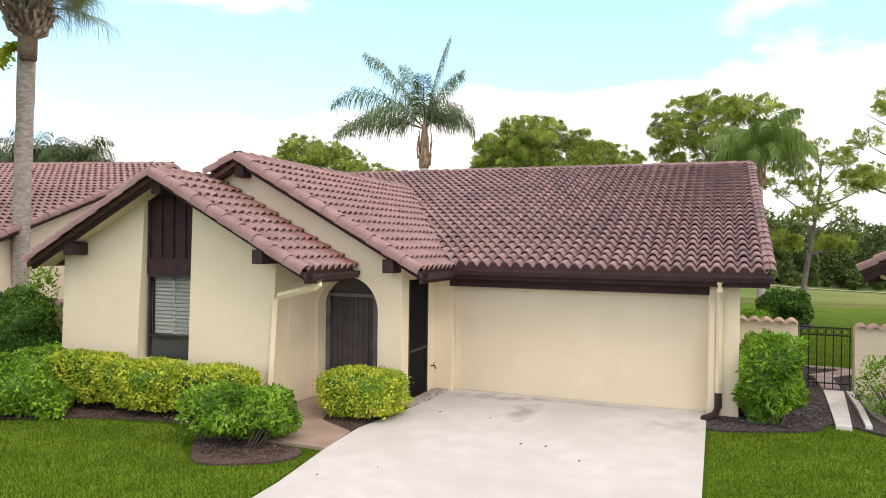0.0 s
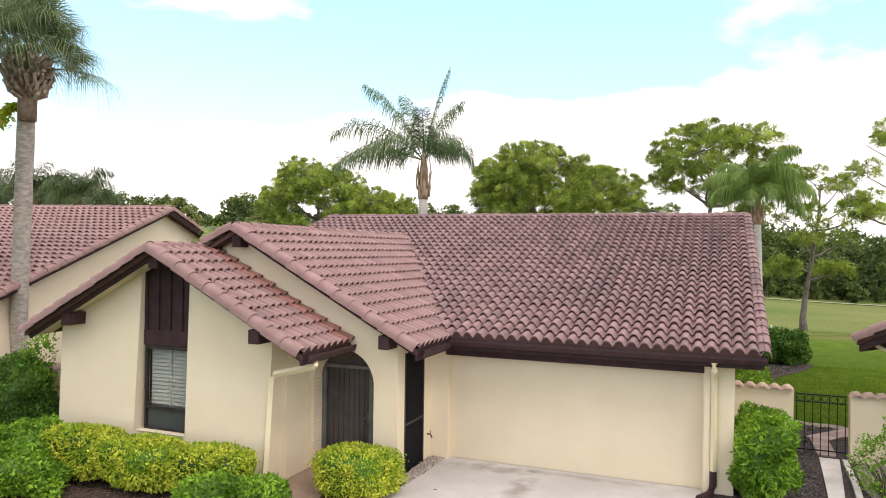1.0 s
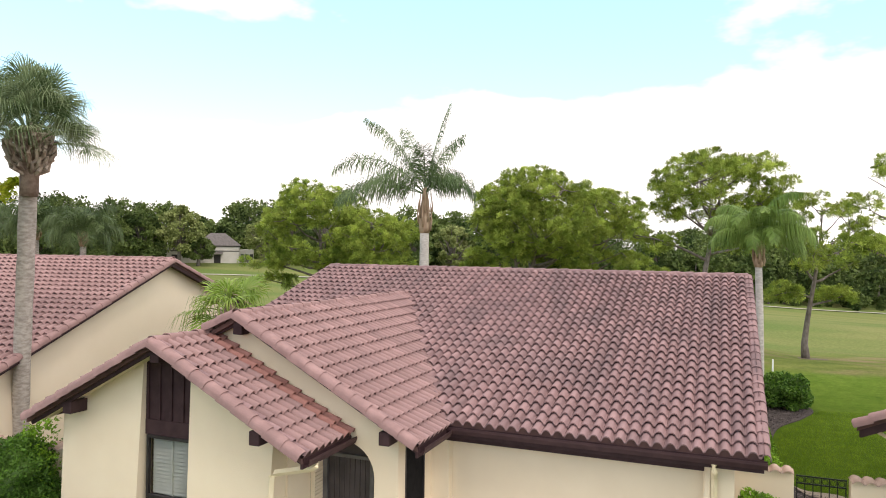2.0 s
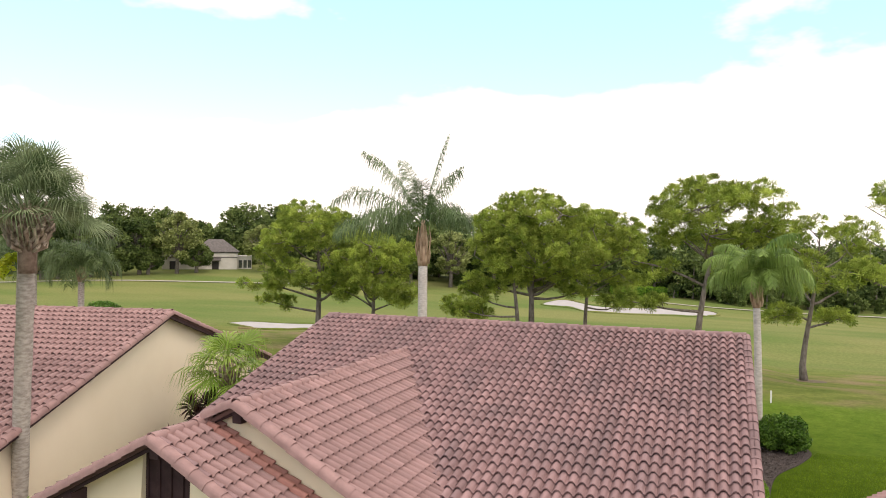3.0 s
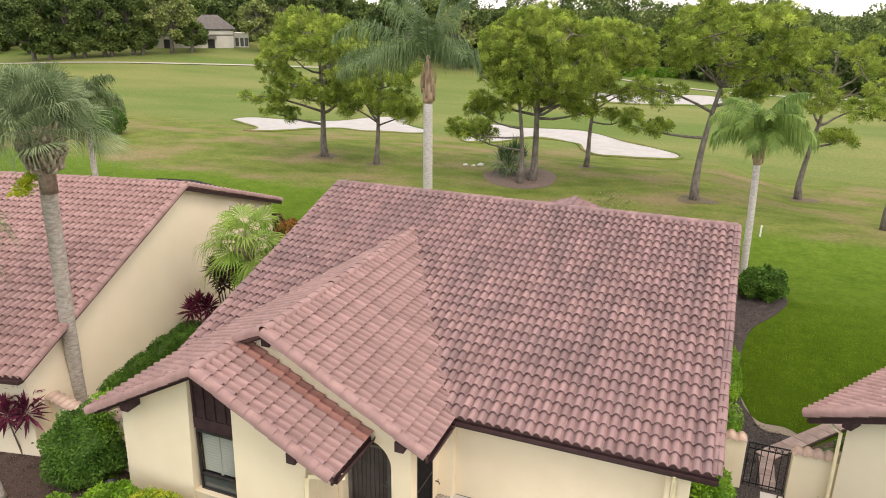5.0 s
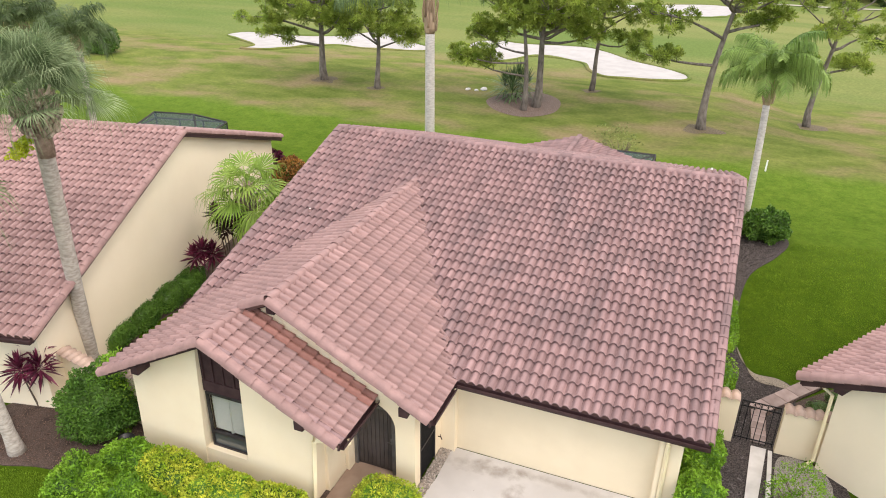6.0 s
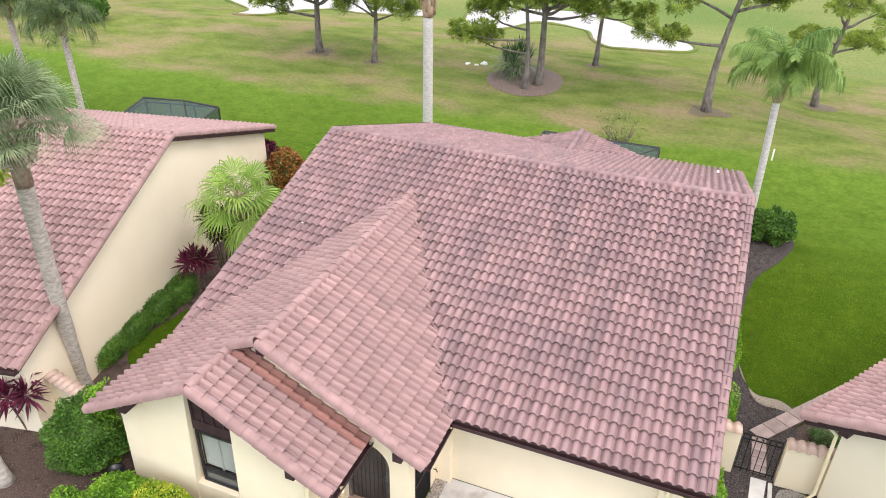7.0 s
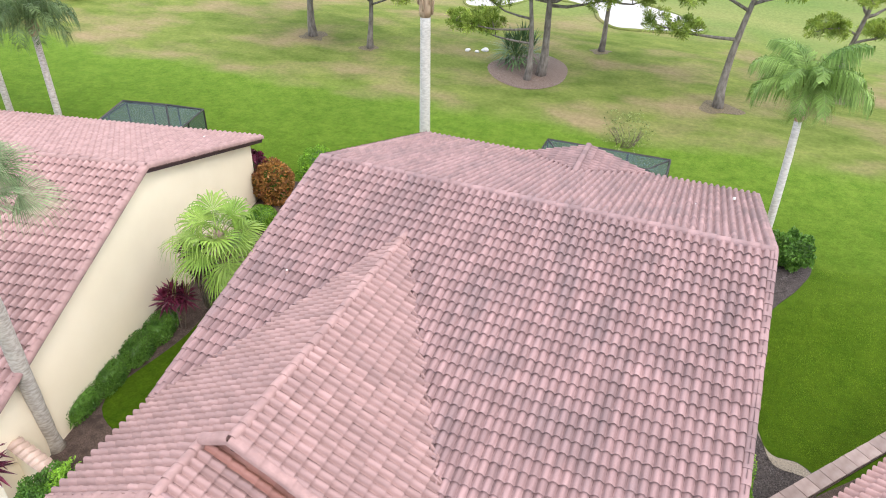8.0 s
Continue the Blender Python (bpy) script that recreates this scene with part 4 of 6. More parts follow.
def neighbour_right():
    h = thing("house", "neighbouring cream stucco house with a pinkish tile gable roof", "house", group="neighbouring houses")
    t, w, L = 0.53, 4.0, 11.0
    c, s = math.cos(math.atan(t)), math.sin(math.atan(t))
    z0 = 2.62
    zr = z0 + t * w
    roof(h, (0, L, z0), (0, -1, 0), (c, 0, s), w / c, lambda v: [(0, L)], [(0, L, z0), (0, 0, z0), (w, 0, zr), (w, L, zr)], M_TILE2)
    roof(h, (2 * w, 0, z0), (0, 1, 0), (-c, 0, s), w / c, lambda v: [(0, L)], [(2 * w, 0, z0), (2 * w, L, z0), (w, L, zr), (w, 0, zr)], M_TILE2)
    caps(h, "rake_tile", CAP, (0, 0, z0), (w, 0, zr))
    caps(h, "rake_tile", CAP, (2 * w, 0, z0), (w, 0, zr))
    caps(h, "ridge_tile", CAP, (w, 0, zr), (w, L, zr))
    board("barge_board", (0, 0.05, z0 - 0.05), (w, 0.05, zr - 0.05), 0.05, 0.2, M_BROWN, h)
    board("barge_board", (2 * w, 0.05, z0 - 0.05), (w, 0.05, zr - 0.05), 0.05, 0.2, M_BROWN, h)
    part("fascia", box(0.0, 0.05, 0.1, L, z0 - 0.25, z0 - 0.05, 0.004), M_BROWN, h)
    part("wall", prism([(0.75, 0), (2 * w - 0.5, 0), (2 * w - 0.5, z0 + 0.1), (w, zr - 0.13), (0.75, z0 + 0.25)], "y", 0.5, 0.7), M_STUCCO2, h, "cream stucco gable wall")
    part("wall", box(0.75, 0.95, 0.7, L - 0.5, 0, z0 + 0.25, 0), M_STUCCO2, h, "cream stucco side wall")
    part("wall", box(2 * w - 0.7, 2 * w - 0.5, 0.7, L - 0.5, 0, z0 + 0.05, 0), M_STUCCO2, h, "cream stucco side wall")
    part("wall", prism([(0.7, 0), (2 * w - 0.7, 0), (2 * w - 0.7, z0), (w, zr - 0.13), (0.7, z0)], "y", L - 0.7, L - 0.5), M_STUCCO2, h, "cream stucco back wall")
    part("rafter_end", box(0.8, 1.02, 0.06, 0.52, z0 + 0.05, z0 + 0.30, 0.012), M_BROWN, h)
    part("downspout", tube([(0.2, 0.4, 2.5), (0.66, 0.44, 2.3), (0.68, 0.44, 0.3), (0.6, 0.25, 0.1)], 0.045, 8), M_CREAM, h, "cream metal downspout")
    h.matrix_world = pose(7.83, 2.9, 0, 0, 0, -35.0)
    return h


neighbour_left()
neighbour_right()


# ---- garden walls and gate ----
def garden_wall(p0, p1, height, label):
    p0, p1 = Vector((*p0, 0)), Vector((*p1, 0))
    d = p1 - p0
    L = d.length
    ang = math.degrees(math.atan2(d.y, d.x))
    w = thing("garden_wall", label, "wall")
    part("wall", box(0, L, -0.1, 0.1, 0, height - 0.06, 0.006), M_STUCCO, w)
    n = max(3, int(round(L / 0.235)))
    for side in (0, 180):
        for k in range(n):
            ob = new("coping_tile", COPING)
            ob.matrix_world = pose((k + 0.5) * L / n, 0, height - 0.05, 0, 0, side) @ pose(0, -0.2, -0.03, 12, 0, 0)
            ob.parent = w
    w.matrix_world = pose(p0.x, p0.y, 0, 0, 0, ang)
    return w


COPING = bpy.data.meshes.new("coping_tile")
_n = len(PROFILE)
COPING.from_pydata([(s * 0.235, 0, h * 0.6 + 0.02) for s, h in PROFILE] + [(s * 0.235, 0.22, h * 0.6 + 0.02) for s, h in PROFILE] + [(s * 0.235, 0, h * 0.6 - 0.01) for s, h in PROFILE], [],
                   [(i, i + 1, _n + i + 1, _n + i) for i in range(_n - 1)] + [(2 * _n + i, 2 * _n + i + 1, i + 1, i) for i in range(_n - 1)])
COPING.materials.append(M_COPING)
COPING.polygons.foreach_set("use_smooth", [True] * len(COPING.polygons))

garden_wall((5.47, 3.2), (6.70, 3.2), 1.52, "low cream stucco garden wall with terracotta tile coping")
garden_wall((7.76, 3.17), (8.95, 3.22), 1.48, "low cream stucco garden wall with terracotta tile coping")
garden_wall((-11.4, -2.0), (-9.5, -2.35), 1.55, "low cream stucco garden wall with terracotta tile coping")
garden_wall((-8.75, -2.3), (-7.47, -2.3), 1.70, "low cream stucco garden wall with terracotta tile coping")

gate = thing("iron_gate", "black wrought-iron garden gate between two walls", "gate", (6.75, 3.2, 0.0))
for z in (0.18, 1.20, 1.36):
    part("rail", box(0, 0.96, -0.012, 0.012, z, z + 0.025, 0), M_IRON, gate)
for k in range(7):
    x = 0.015 + k * 0.155
    part("bar", box(x - 0.009, x + 0.009, -0.009, 0.009, 0.08, 1.36 + (0.03 if k in (0, 6) else 0), 0), M_IRON, gate)
for k in range(6):
    x = 0.09 + k * 0.155
    ring = [(x + 0.06 * math.cos(a), 0, 1.29 + 0.06 * math.sin(a)) for a in [i * math.pi / 5 for i in range(11)]]
    part("scroll", tube(ring, 0.007, 5), M_IRON, gate)


# ---- golf course ----
def draped(name, outline, material, label, category, lift=0.03, lip=0.0):
    """A patch that follows the ground inside a closed outline."""
    c = (sum(p[0] for p in outline) / len(outline), sum(p[1] for p in outline) / len(outline))
    bm = bmesh.new()
    f = bm.faces.new([bm.verts.new((x, y, 0)) for x, y in outline])
    bmesh.ops.triangulate(bm, faces=[f])
    bmesh.ops.subdivide_edges(bm, edges=[e for e in bm.edges if e.calc_length() > 3], cuts=3, use_grid_fill=True)
    bmesh.ops.triangulate(bm, faces=bm.faces[:])
    for v in bm.verts:
        v.co.z = gz(v.co.x, v.co.y) + lift
    bm.verts.index_update()
    data = [v.co[:] for v in bm.verts], [[v.index for v in q.verts] for q in bm.faces]
    bm.free()
    patch = tagged(part(name, data, material, smooth=True), label, category, kind="structure")
    if lip:
        ring = [(x, y, gz(x, y) + lift) for x, y in outline + outline[:2]]
        part("grass_lip", tube(ring, [lip * (0.75 + 0.5 * noise.noise(Vector(p) * 0.35)) for p in ring], 6, False), M_GROUND, patch, "overhanging turf edge", smooth=True)
    return patch


draped("sand_bunker_west", rounded([(-51.1, 57.6), (-50.0, 60.5), (-44.1, 60.5), (-38.8, 62.2), (-36.3, 66.4), (-32.3, 68.3), (-30.4, 65.7), (-29.6, 62.6), (-25.6, 59.5), (-25.6, 56.9), (-31.4, 55.4), (-35.6, 56.3), (-37.6, 52.6), (-38.4, 47.5), (-41.0, 46.6), (-42.6, 51.0), (-47.7, 54.9)]), M_SAND, "pale sand bunker with a grass edge", "bunker", 0.03, 0.2)
draped("sand_bunker_middle", rounded([(-22.7, 64.1), (-20.7, 67.7), (-17.3, 67.0), (-10.9, 68.2), (-8.0, 66.6), (-4.4, 62.9), (-1.2, 60.7), (1.5, 57.9), (1.2, 54.2), (-2.9, 52.3), (-5.4, 51.9), (-7.3, 54.9), (-9.1, 59.3), (-14.1, 60.2), (-16.2, 54.9), (-18.0, 52.6), (-20.0, 54.7)]), M_SAND, "pale sand bunker with a grass edge", "bunker", 0.03, 0.2)
draped("sand_bunker_far", rounded([(-23.9, 108.7), (-24.1, 121.5), (-22.0, 124.0), (-18.5, 119.1), (-15.6, 115.8), (-12.0, 116.9), (-4.0, 129.5), (1.1, 134.5), (4.5, 132.8), (5.1, 124.6), (2.7, 113.9), (-2.4, 106.8), (-7.3, 102.0), (-14.3, 100.9), (-18.1, 106.0)]), M_SAND, "pale sand bunker far across the fairway", "bunker", 0.05, 0.3)
draped("cart_path", rounded([(-160, 81), (-122, 93.6), (-109.4, 98.6), (-96.9, 103.3), (-85.9, 107.4), (-60, 117), (-60, 115.6), (-85.6, 106.0), (-96.6, 101.9), (-109.1, 97.2), (-122, 92.2), (-160, 79.6)]), M_CART, "pale concrete cart path across the fairway", "path", 0.12)
draped("cart_path_east", rounded([(-27, 144), (-22.1, 146.2), (-18.5, 150.8), (-14.3, 148.2), (1.9, 145.8), (18.3, 153.4), (40.7, 170), (80, 190), (80, 188), (40.9, 168.2), (18.5, 151.6), (1.7, 144.0), (-14.9, 146.2), (-18.6, 148.8), (-22, 144.4), (-27, 142.2)]), M_CART, "pale concrete cart path across the fairway", "path", 0.15)
draped("mulch_ring", rounded([(-10.9, 35.4), (-9.7, 32.6), (-7.3, 31.5), (-5.6, 33.4), (-6.1, 37.0), (-8.6, 38.8)]), M_RING, "reddish mulch bed round the pine trunks", "mulch bed", 0.02)


# ---- plants ----
def tufts(hubs, dirs, nr, n, length, width):
    """Bursts of needles: each burst is one fan of thin blades round its hub, opening along its direction."""
    h, d = np.asarray(hubs, float), np.asarray(dirs, float)
    k = len(h)
    e = nr.normal(size=(k, n, 3))
    e /= np.linalg.norm(e, axis=2)[:, :, None]
    e += d[:, None, :] * 0.75
    e /= np.linalg.norm(e, axis=2)[:, :, None]
    s = np.cross(e, nr.normal(size=(k, n, 3)))
    s /= np.linalg.norm(s, axis=2)[:, :, None] + 1e-9
    L = length * nr.uniform(0.7, 1.15, (k, n, 1))
    a, b = h[:, None, :] + e * L - s * width * 0.5, h[:, None, :] + e * L + s * width * 0.5
    V = np.concatenate([h[:, None, :], np.stack([a, b], 2).reshape(k, 2 * n, 3)], 1).reshape(-1, 3)
    o = (np.arange(k) * (2 * n + 1))[:, None]
    q = np.arange(n)[None, :] * 2 + 1
    F = np.stack([np.broadcast_to(o, (k, n)), o + q, o + q + 1], 2).reshape(-1, 3)
    return V.tolist(), F.tolist()


def pine(x, y, H, R, lean, lo, seed, r=0.24, n=130, low=(), label="slash pine with a bare trunk and rounded clumps of needles"):
    """A slash pine. lean: sideways shift of the top; lo: foot of the crown as a share of the height;
    low: long lower limbs (bearing, height at the trunk, length, rise)."""
    rng, nr = random.Random(seed), np.random.RandomState(seed)
    t = thing("pine_tree", label, "tree", group="pines on the golf course")
    trunk = [Vector((lean[0] * s ** 1.4 + 0.14 * math.sin(5 * s + seed), lean[1] * s ** 1.4 + 0.1 * math.sin(4 * s + 1), H * 0.9 * s)) for s in [k / 11 for k in range(12)]]
    trunk[0] = Vector((0, 0, -0.25))
    wood = [tube(trunk, [r * (1.45 if k == 0 else 1.05 if k == 1 else 1 - 0.82 * k / 11) for k in range(12)], 9)]

    def on_trunk(z):
        i = min(10.99, max(0.0, z / (H * 0.9) * 11))
        return trunk[int(i)].lerp(trunk[int(i) + 1], i - int(i))

    cx, cy = lean[0] * 0.85, lean[1] * 0.85
    cz, rz = H * (lo + 1) / 2, H * (1 - lo) / 2
    clumps, limbs = [], []
    for az, z0, length, rise in low:
        base, bend = on_trunk(z0), rng.uniform(-0.45, 0.35)
        o = Vector((math.cos(radians(az)), math.sin(radians(az)), 0))
        pts = [base + o * length * s + Vector((rng.uniform(-0.4, 0.4) * s, rng.uniform(-0.4, 0.4) * s, rise * s + bend * math.sin(math.pi * s))) for s in (0, 0.25, 0.5, 0.75, 1)]
        wood.append(tube(pts, [r * 0.42, r * 0.36, r * 0.28, r * 0.2, 0.03], 6))
        limbs.append(pts)
        for k in range(7):
            s = rng.uniform(0.55, 1.05)
            clumps.append((base + o * length * s + Vector((rng.gauss(0, 0.5), rng.gauss(0, 0.5), rise * s + rng.uniform(-0.25, 0.45))), rng.uniform(0.4, 0.75)))
    for k in range(13):
        a, s = 2.4 * k + rng.uniform(-0.4, 0.4), (k + 0.5) / 13
        z = H * lo + H * (1 - lo) * (0.1 + 0.83 * s)
        rr = R * math.sqrt(max(0.1, 1 - ((z - cz) / rz) ** 2)) * rng.uniform(0.6, 0.85)
        base = on_trunk(max(H * lo * 0.8, z - rr * rng.uniform(0.35, 0.7)))
        end = Vector((cx + rr * math.cos(a), cy + rr * math.sin(a), z))
        mid = base.lerp(end, 0.5) + Vector((rng.uniform(-0.3, 0.3), rng.uniform(-0.3, 0.3), -0.1 * rr))
        r0 = r * (0.55 - 0.3 * s)
        pts = [base, base.lerp(mid, 0.5) + Vector((0, 0, -0.1)), mid, mid.lerp(end, 0.6), end]
        wood.append(tube(pts, [r0, r0 * 0.8, r0 * 0.6, r0 * 0.4, 0.025], 6))
        limbs.append(pts)
    for k in range(n * 6):
        if len(clumps) >= n:
            break
        d = Vector((rng.gauss(0, 1), rng.gauss(0, 1), rng.gauss(0, 1))).normalized()
        w = rng.uniform(0.3, 1.0) ** 0.45
        c = Vector((cx + d.x * R * w, cy + d.y * R * w, cz + d.z * rz * w))
        if noise.noise(c * 0.5 + Vector((seed * 3.1, 0, 0))) < -0.14 - 0.25 * d.z:
            continue
        rad = rng.uniform(0.42, 0.85)
        if any((c - q).length < 0.62 * (rad + p) for q, p in clumps):
            continue
        clumps.append((c, rad))
    hubs, dirs = [], []
    for c, rad in clumps:
        near = min((p for pts in limbs for p in pts[2:]), key=lambda p: (p - c).length)
        wood.append(tube([near, near.lerp(c, 0.5) + Vector((0, 0, -0.12)), c], [0.04, 0.028, 0.012], 4, False))
        nt = int(6 + 24 * rad * rad)
        d = nr.normal(size=(nt, 3))
        d /= np.linalg.norm(d, axis=1)[:, None]
        hubs.append(np.array(c) + d * np.array((1, 1, 0.55)) * rad * nr.uniform(0.35, 1, nt)[:, None] ** 0.5)
        dirs.append(d * 0.7 + np.array((0, 0, 0.75)))
    part("trunk", join(*wood), M_BARK, t, smooth=True)
    part("crown", tufts(np.concatenate(hubs), np.concatenate(dirs), nr, 30, 0.33, 0.045), M_PINE, t)
    t.location = (x, y, gz(x, y))
    return t


pine(-24.8, 35.5, 11.4, 4.3, (-0.3, 0), 0.36, 11, 0.27, 170, [(195, 2.6, 4.6, 0.9), (215, 3.6, 5.6, 1.4), (25, 3.4, 3.4, 1.6), (160, 4.4, 5.0, 1.3)])
pine(-19.7, 34.7, 9.2, 3.2, (0.2, 0), 0.42, 12, 0.20, 90, [(10, 3.0, 2.8, 1.2), (205, 3.2, 2.9, 1.6)])
pine(-7.75, 33.2, 10.6, 3.2, (-0.5, 0.3), 0.50, 13, 0.19, 80, [(195, 2.3, 4.2, 1.2), (215, 3.2, 4.6, 0.8), (170, 3.8, 3.6, 1.2)])
pine(-7.2, 34.4, 11.7, 4.6, (0.6, 0.6), 0.42, 14, 0.27, 160, [(15, 4.4, 4.0, 0.9), (200, 4.6, 4.2, 1.0), (340, 5.0, 3.6, 1.2)])
pine(-4.7, 42.0, 11.2, 3.5, (1.1, 0), 0.50, 15, 0.19, 100, [(20, 4.4, 3.6, 1.5), (10, 3.6, 3.2, 0.4)])
pine(3.95, 33.5, 12.4, 4.3, (1.2, 0.3), 0.60, 16, 0.25, 120, [(196, 4.0, 4.6, 0.7), (200, 5.6, 4.4, 1.6), (30, 6.0, 3.6, 1.0)])
pine(10.8, 41.4, 11.6, 4.0, (0.9, 0.2), 0.52, 17, 0.22, 48, [(15, 3.7, 2.6, 0.8), (195, 4.2, 2.2, 0.3)])
pine(14.4, 31.0, 12.3, 2.9, (0.3, 0), 0.5, 18, 0.2, 26, [(200, 6.0, 2.8, 0.8)])


def frond_data(L, droop, el, rng, nleaf=46, leaf=0.55, width=0.035, hang=0.5, loose=0.6):
    """A feather frond that leaves the origin along +x, rising by el degrees and drooping along its length."""
    V, F = [], []
    pts, a, p = [], radians(el), Vector((0, 0, 0))
    n = 16
    for k in range(n + 1):
        pts.append(p.copy())
        p = p + Vector((math.cos(a), 0, math.sin(a))) * (L / n)
        a -= radians(droop) / n * (0.4 + 1.2 * k / n)
    v, f = tube(pts, [0.035 * (1 - 0.85 * k / n) for k in range(n + 1)], 5, False)
    V += v
    F += f
    for k in range(nleaf):
        s = 0.16 + 0.84 * k / (nleaf - 1)
        i = min(n - 1, int(s * n))
        q = pts[i].lerp(pts[i + 1], s * n - i)
        d = (pts[i + 1] - pts[i]).normalized()
        ll = leaf * (0.55 + 0.9 * math.sin(math.pi * min(1, s * 0.9 + 0.1))) * rng.uniform(0.8, 1.15)
        for side in (-1, 1):
            o = (d * rng.uniform(0.5, 0.8) + Vector((0, side, 0)) * rng.uniform(0.7, 1.0) + Vector((0, 0, rng.uniform(-loose, loose) + 0.1 - hang * 0.6))).normalized()
            m = q + o * ll * 0.55
            tip = q + o * ll * 0.85 + Vector((0, 0, -ll * hang))
            w = d * width * rng.uniform(0.7, 1.2)
            b = len(V)
            V += [tuple(q - w * 0.5), tuple(q + w * 0.5), tuple(m + w), tuple(m - w), tuple(tip)]
            F += [(b, b + 1, b + 2, b + 3), (b + 3, b + 2, b + 4)]
    return V, F


def feather_palm(x, y, trunk_h, shaft_h, fronds, L, seed, label, r=0.17, lean=(0, 0), material=None, bark=None, leaf=0.55, hang=0.5, els=(75, -10), droops=(40, 110), shaft=True, nleaf=46, z0=None, spec=None, loose=0.6, wide=0.015):
    rng = random.Random(seed)
    t = thing("palm_tree", label, "palm tree", group="")
    pts = [Vector((lean[0] * s * s, lean[1] * s * s, -0.1 + (trunk_h + 0.1) * s)) for s in [k / 12 for k in range(13)]]
    part("trunk", tube(pts, [r * (1.25 if k == 0 else 1.0 - 0.12 * k / 12 + 0.012 * (k % 2)) for k in range(13)], 14), bark or M_PALMBARK, t, smooth=True)
    top = Vector((lean[0], lean[1], trunk_h))
    if shaft:
        sp = [top + Vector((0, 0, shaft_h * s)) for s in (0, 0.12, 0.35, 0.6, 0.85, 1.0)]
        sv = join(tube(sp, [r * 0.95, r * 1.1, r * 1.05, r * 0.8, r * 0.55, r * 0.3], 12), *[tube([sp[0] + Vector((r * 1.2 * math.cos(a), r * 1.2 * math.sin(a), shaft_h * h)), sp[0] + Vector((r * 1.45 * math.cos(a), r * 1.45 * math.sin(a), shaft_h * (h + 0.22))), sp[0] + Vector((r * 1.2 * math.cos(a), r * 1.2 * math.sin(a), shaft_h * (h + 0.5)))], [0.05, 0.045, 0.015], 5) for a, h in [(2.4 * k, 0.05 + 0.04 * k) for k in range(11)]])
        part("crownshaft", sv, M_SHAFT, t, "fibrous brown old leaf bases", smooth=True)
    head = top + Vector((0, 0, shaft_h * 0.85))
    for k in range(fronds):
        s = (k + 0.5) / fronds
        el = els[0] + (els[1] - els[0]) * s + rng.uniform(-8, 8)
        dr = droops[0] + (droops[1] - droops[0]) * s + rng.uniform(-12, 12)
        az, LL = 137.5 * k + rng.uniform(-15, 15), L
        if spec:
            az, el, dr, LL = spec[k]
        data = frond_data(LL * rng.uniform(0.9, 1.05), dr, el, rng, int(nleaf * 1.25), leaf, wide, hang, loose)
        part("frond", moved(data, Matrix.Translation(head) @ pose(0, 0, 0, 0, 0, az)), material or M_PALM, t)
    t.location = (x, y, gz(x, y) if z0 is None else z0)
    return t


def fan_data(L, el, droop, rng, blade=0.95, seg=30):
    """A fan frond along +x: a bare stalk, then a pleated fan whose tips hang."""
    V, F = [], []
    pts, a, p = [], radians(el), Vector((0, 0, 0))
    for k in range(7):
        pts.append(p.copy())
        p = p + Vector((math.cos(a), 0, math.sin(a))) * (L / 6)
        a -= radians(droop) / 6
    V, F = tube(pts, [0.03, 0.027, 0.024, 0.021, 0.018, 0.016, 0.014], 5, False)
    d = (pts[-1] - pts[-2]).normalized()
    side = Vector((0, 1, 0))
    nrm = d.cross(side)
    h = pts[-1]
    for k in range(seg):
        g = (k / (seg - 1) - 0.5) * radians(225)
        o = (d * math.cos(g) + side * math.sin(g)).normalized()
        w = (side * math.cos(g) - d * math.sin(g)) * (0.86 / seg)
        ll = blade * (1.0 - 0.28 * abs(g) / 2.05) * rng.uniform(0.88, 1.1)
        m = h + o * ll * 0.5 + Vector((0, 0, 0.03 * (k % 2))) - nrm * 0.05
        e = h + o * ll * 0.78 + Vector((0, 0, -0.16 * ll))
        tip = h + o * ll * 0.98 + Vector((0, 0, -0.68 * ll * rng.uniform(0.5, 1.4)))
        b = len(V)
        V += [tuple(h), tuple(m + w), tuple(m - w), tuple(e + w * 0.4), tuple(e - w * 0.4), tuple(tip)]
        F += [(b, b + 1, b + 2), (b + 1, b + 3, b + 4, b + 2), (b + 3, b + 5, b + 4)]
    return V, F


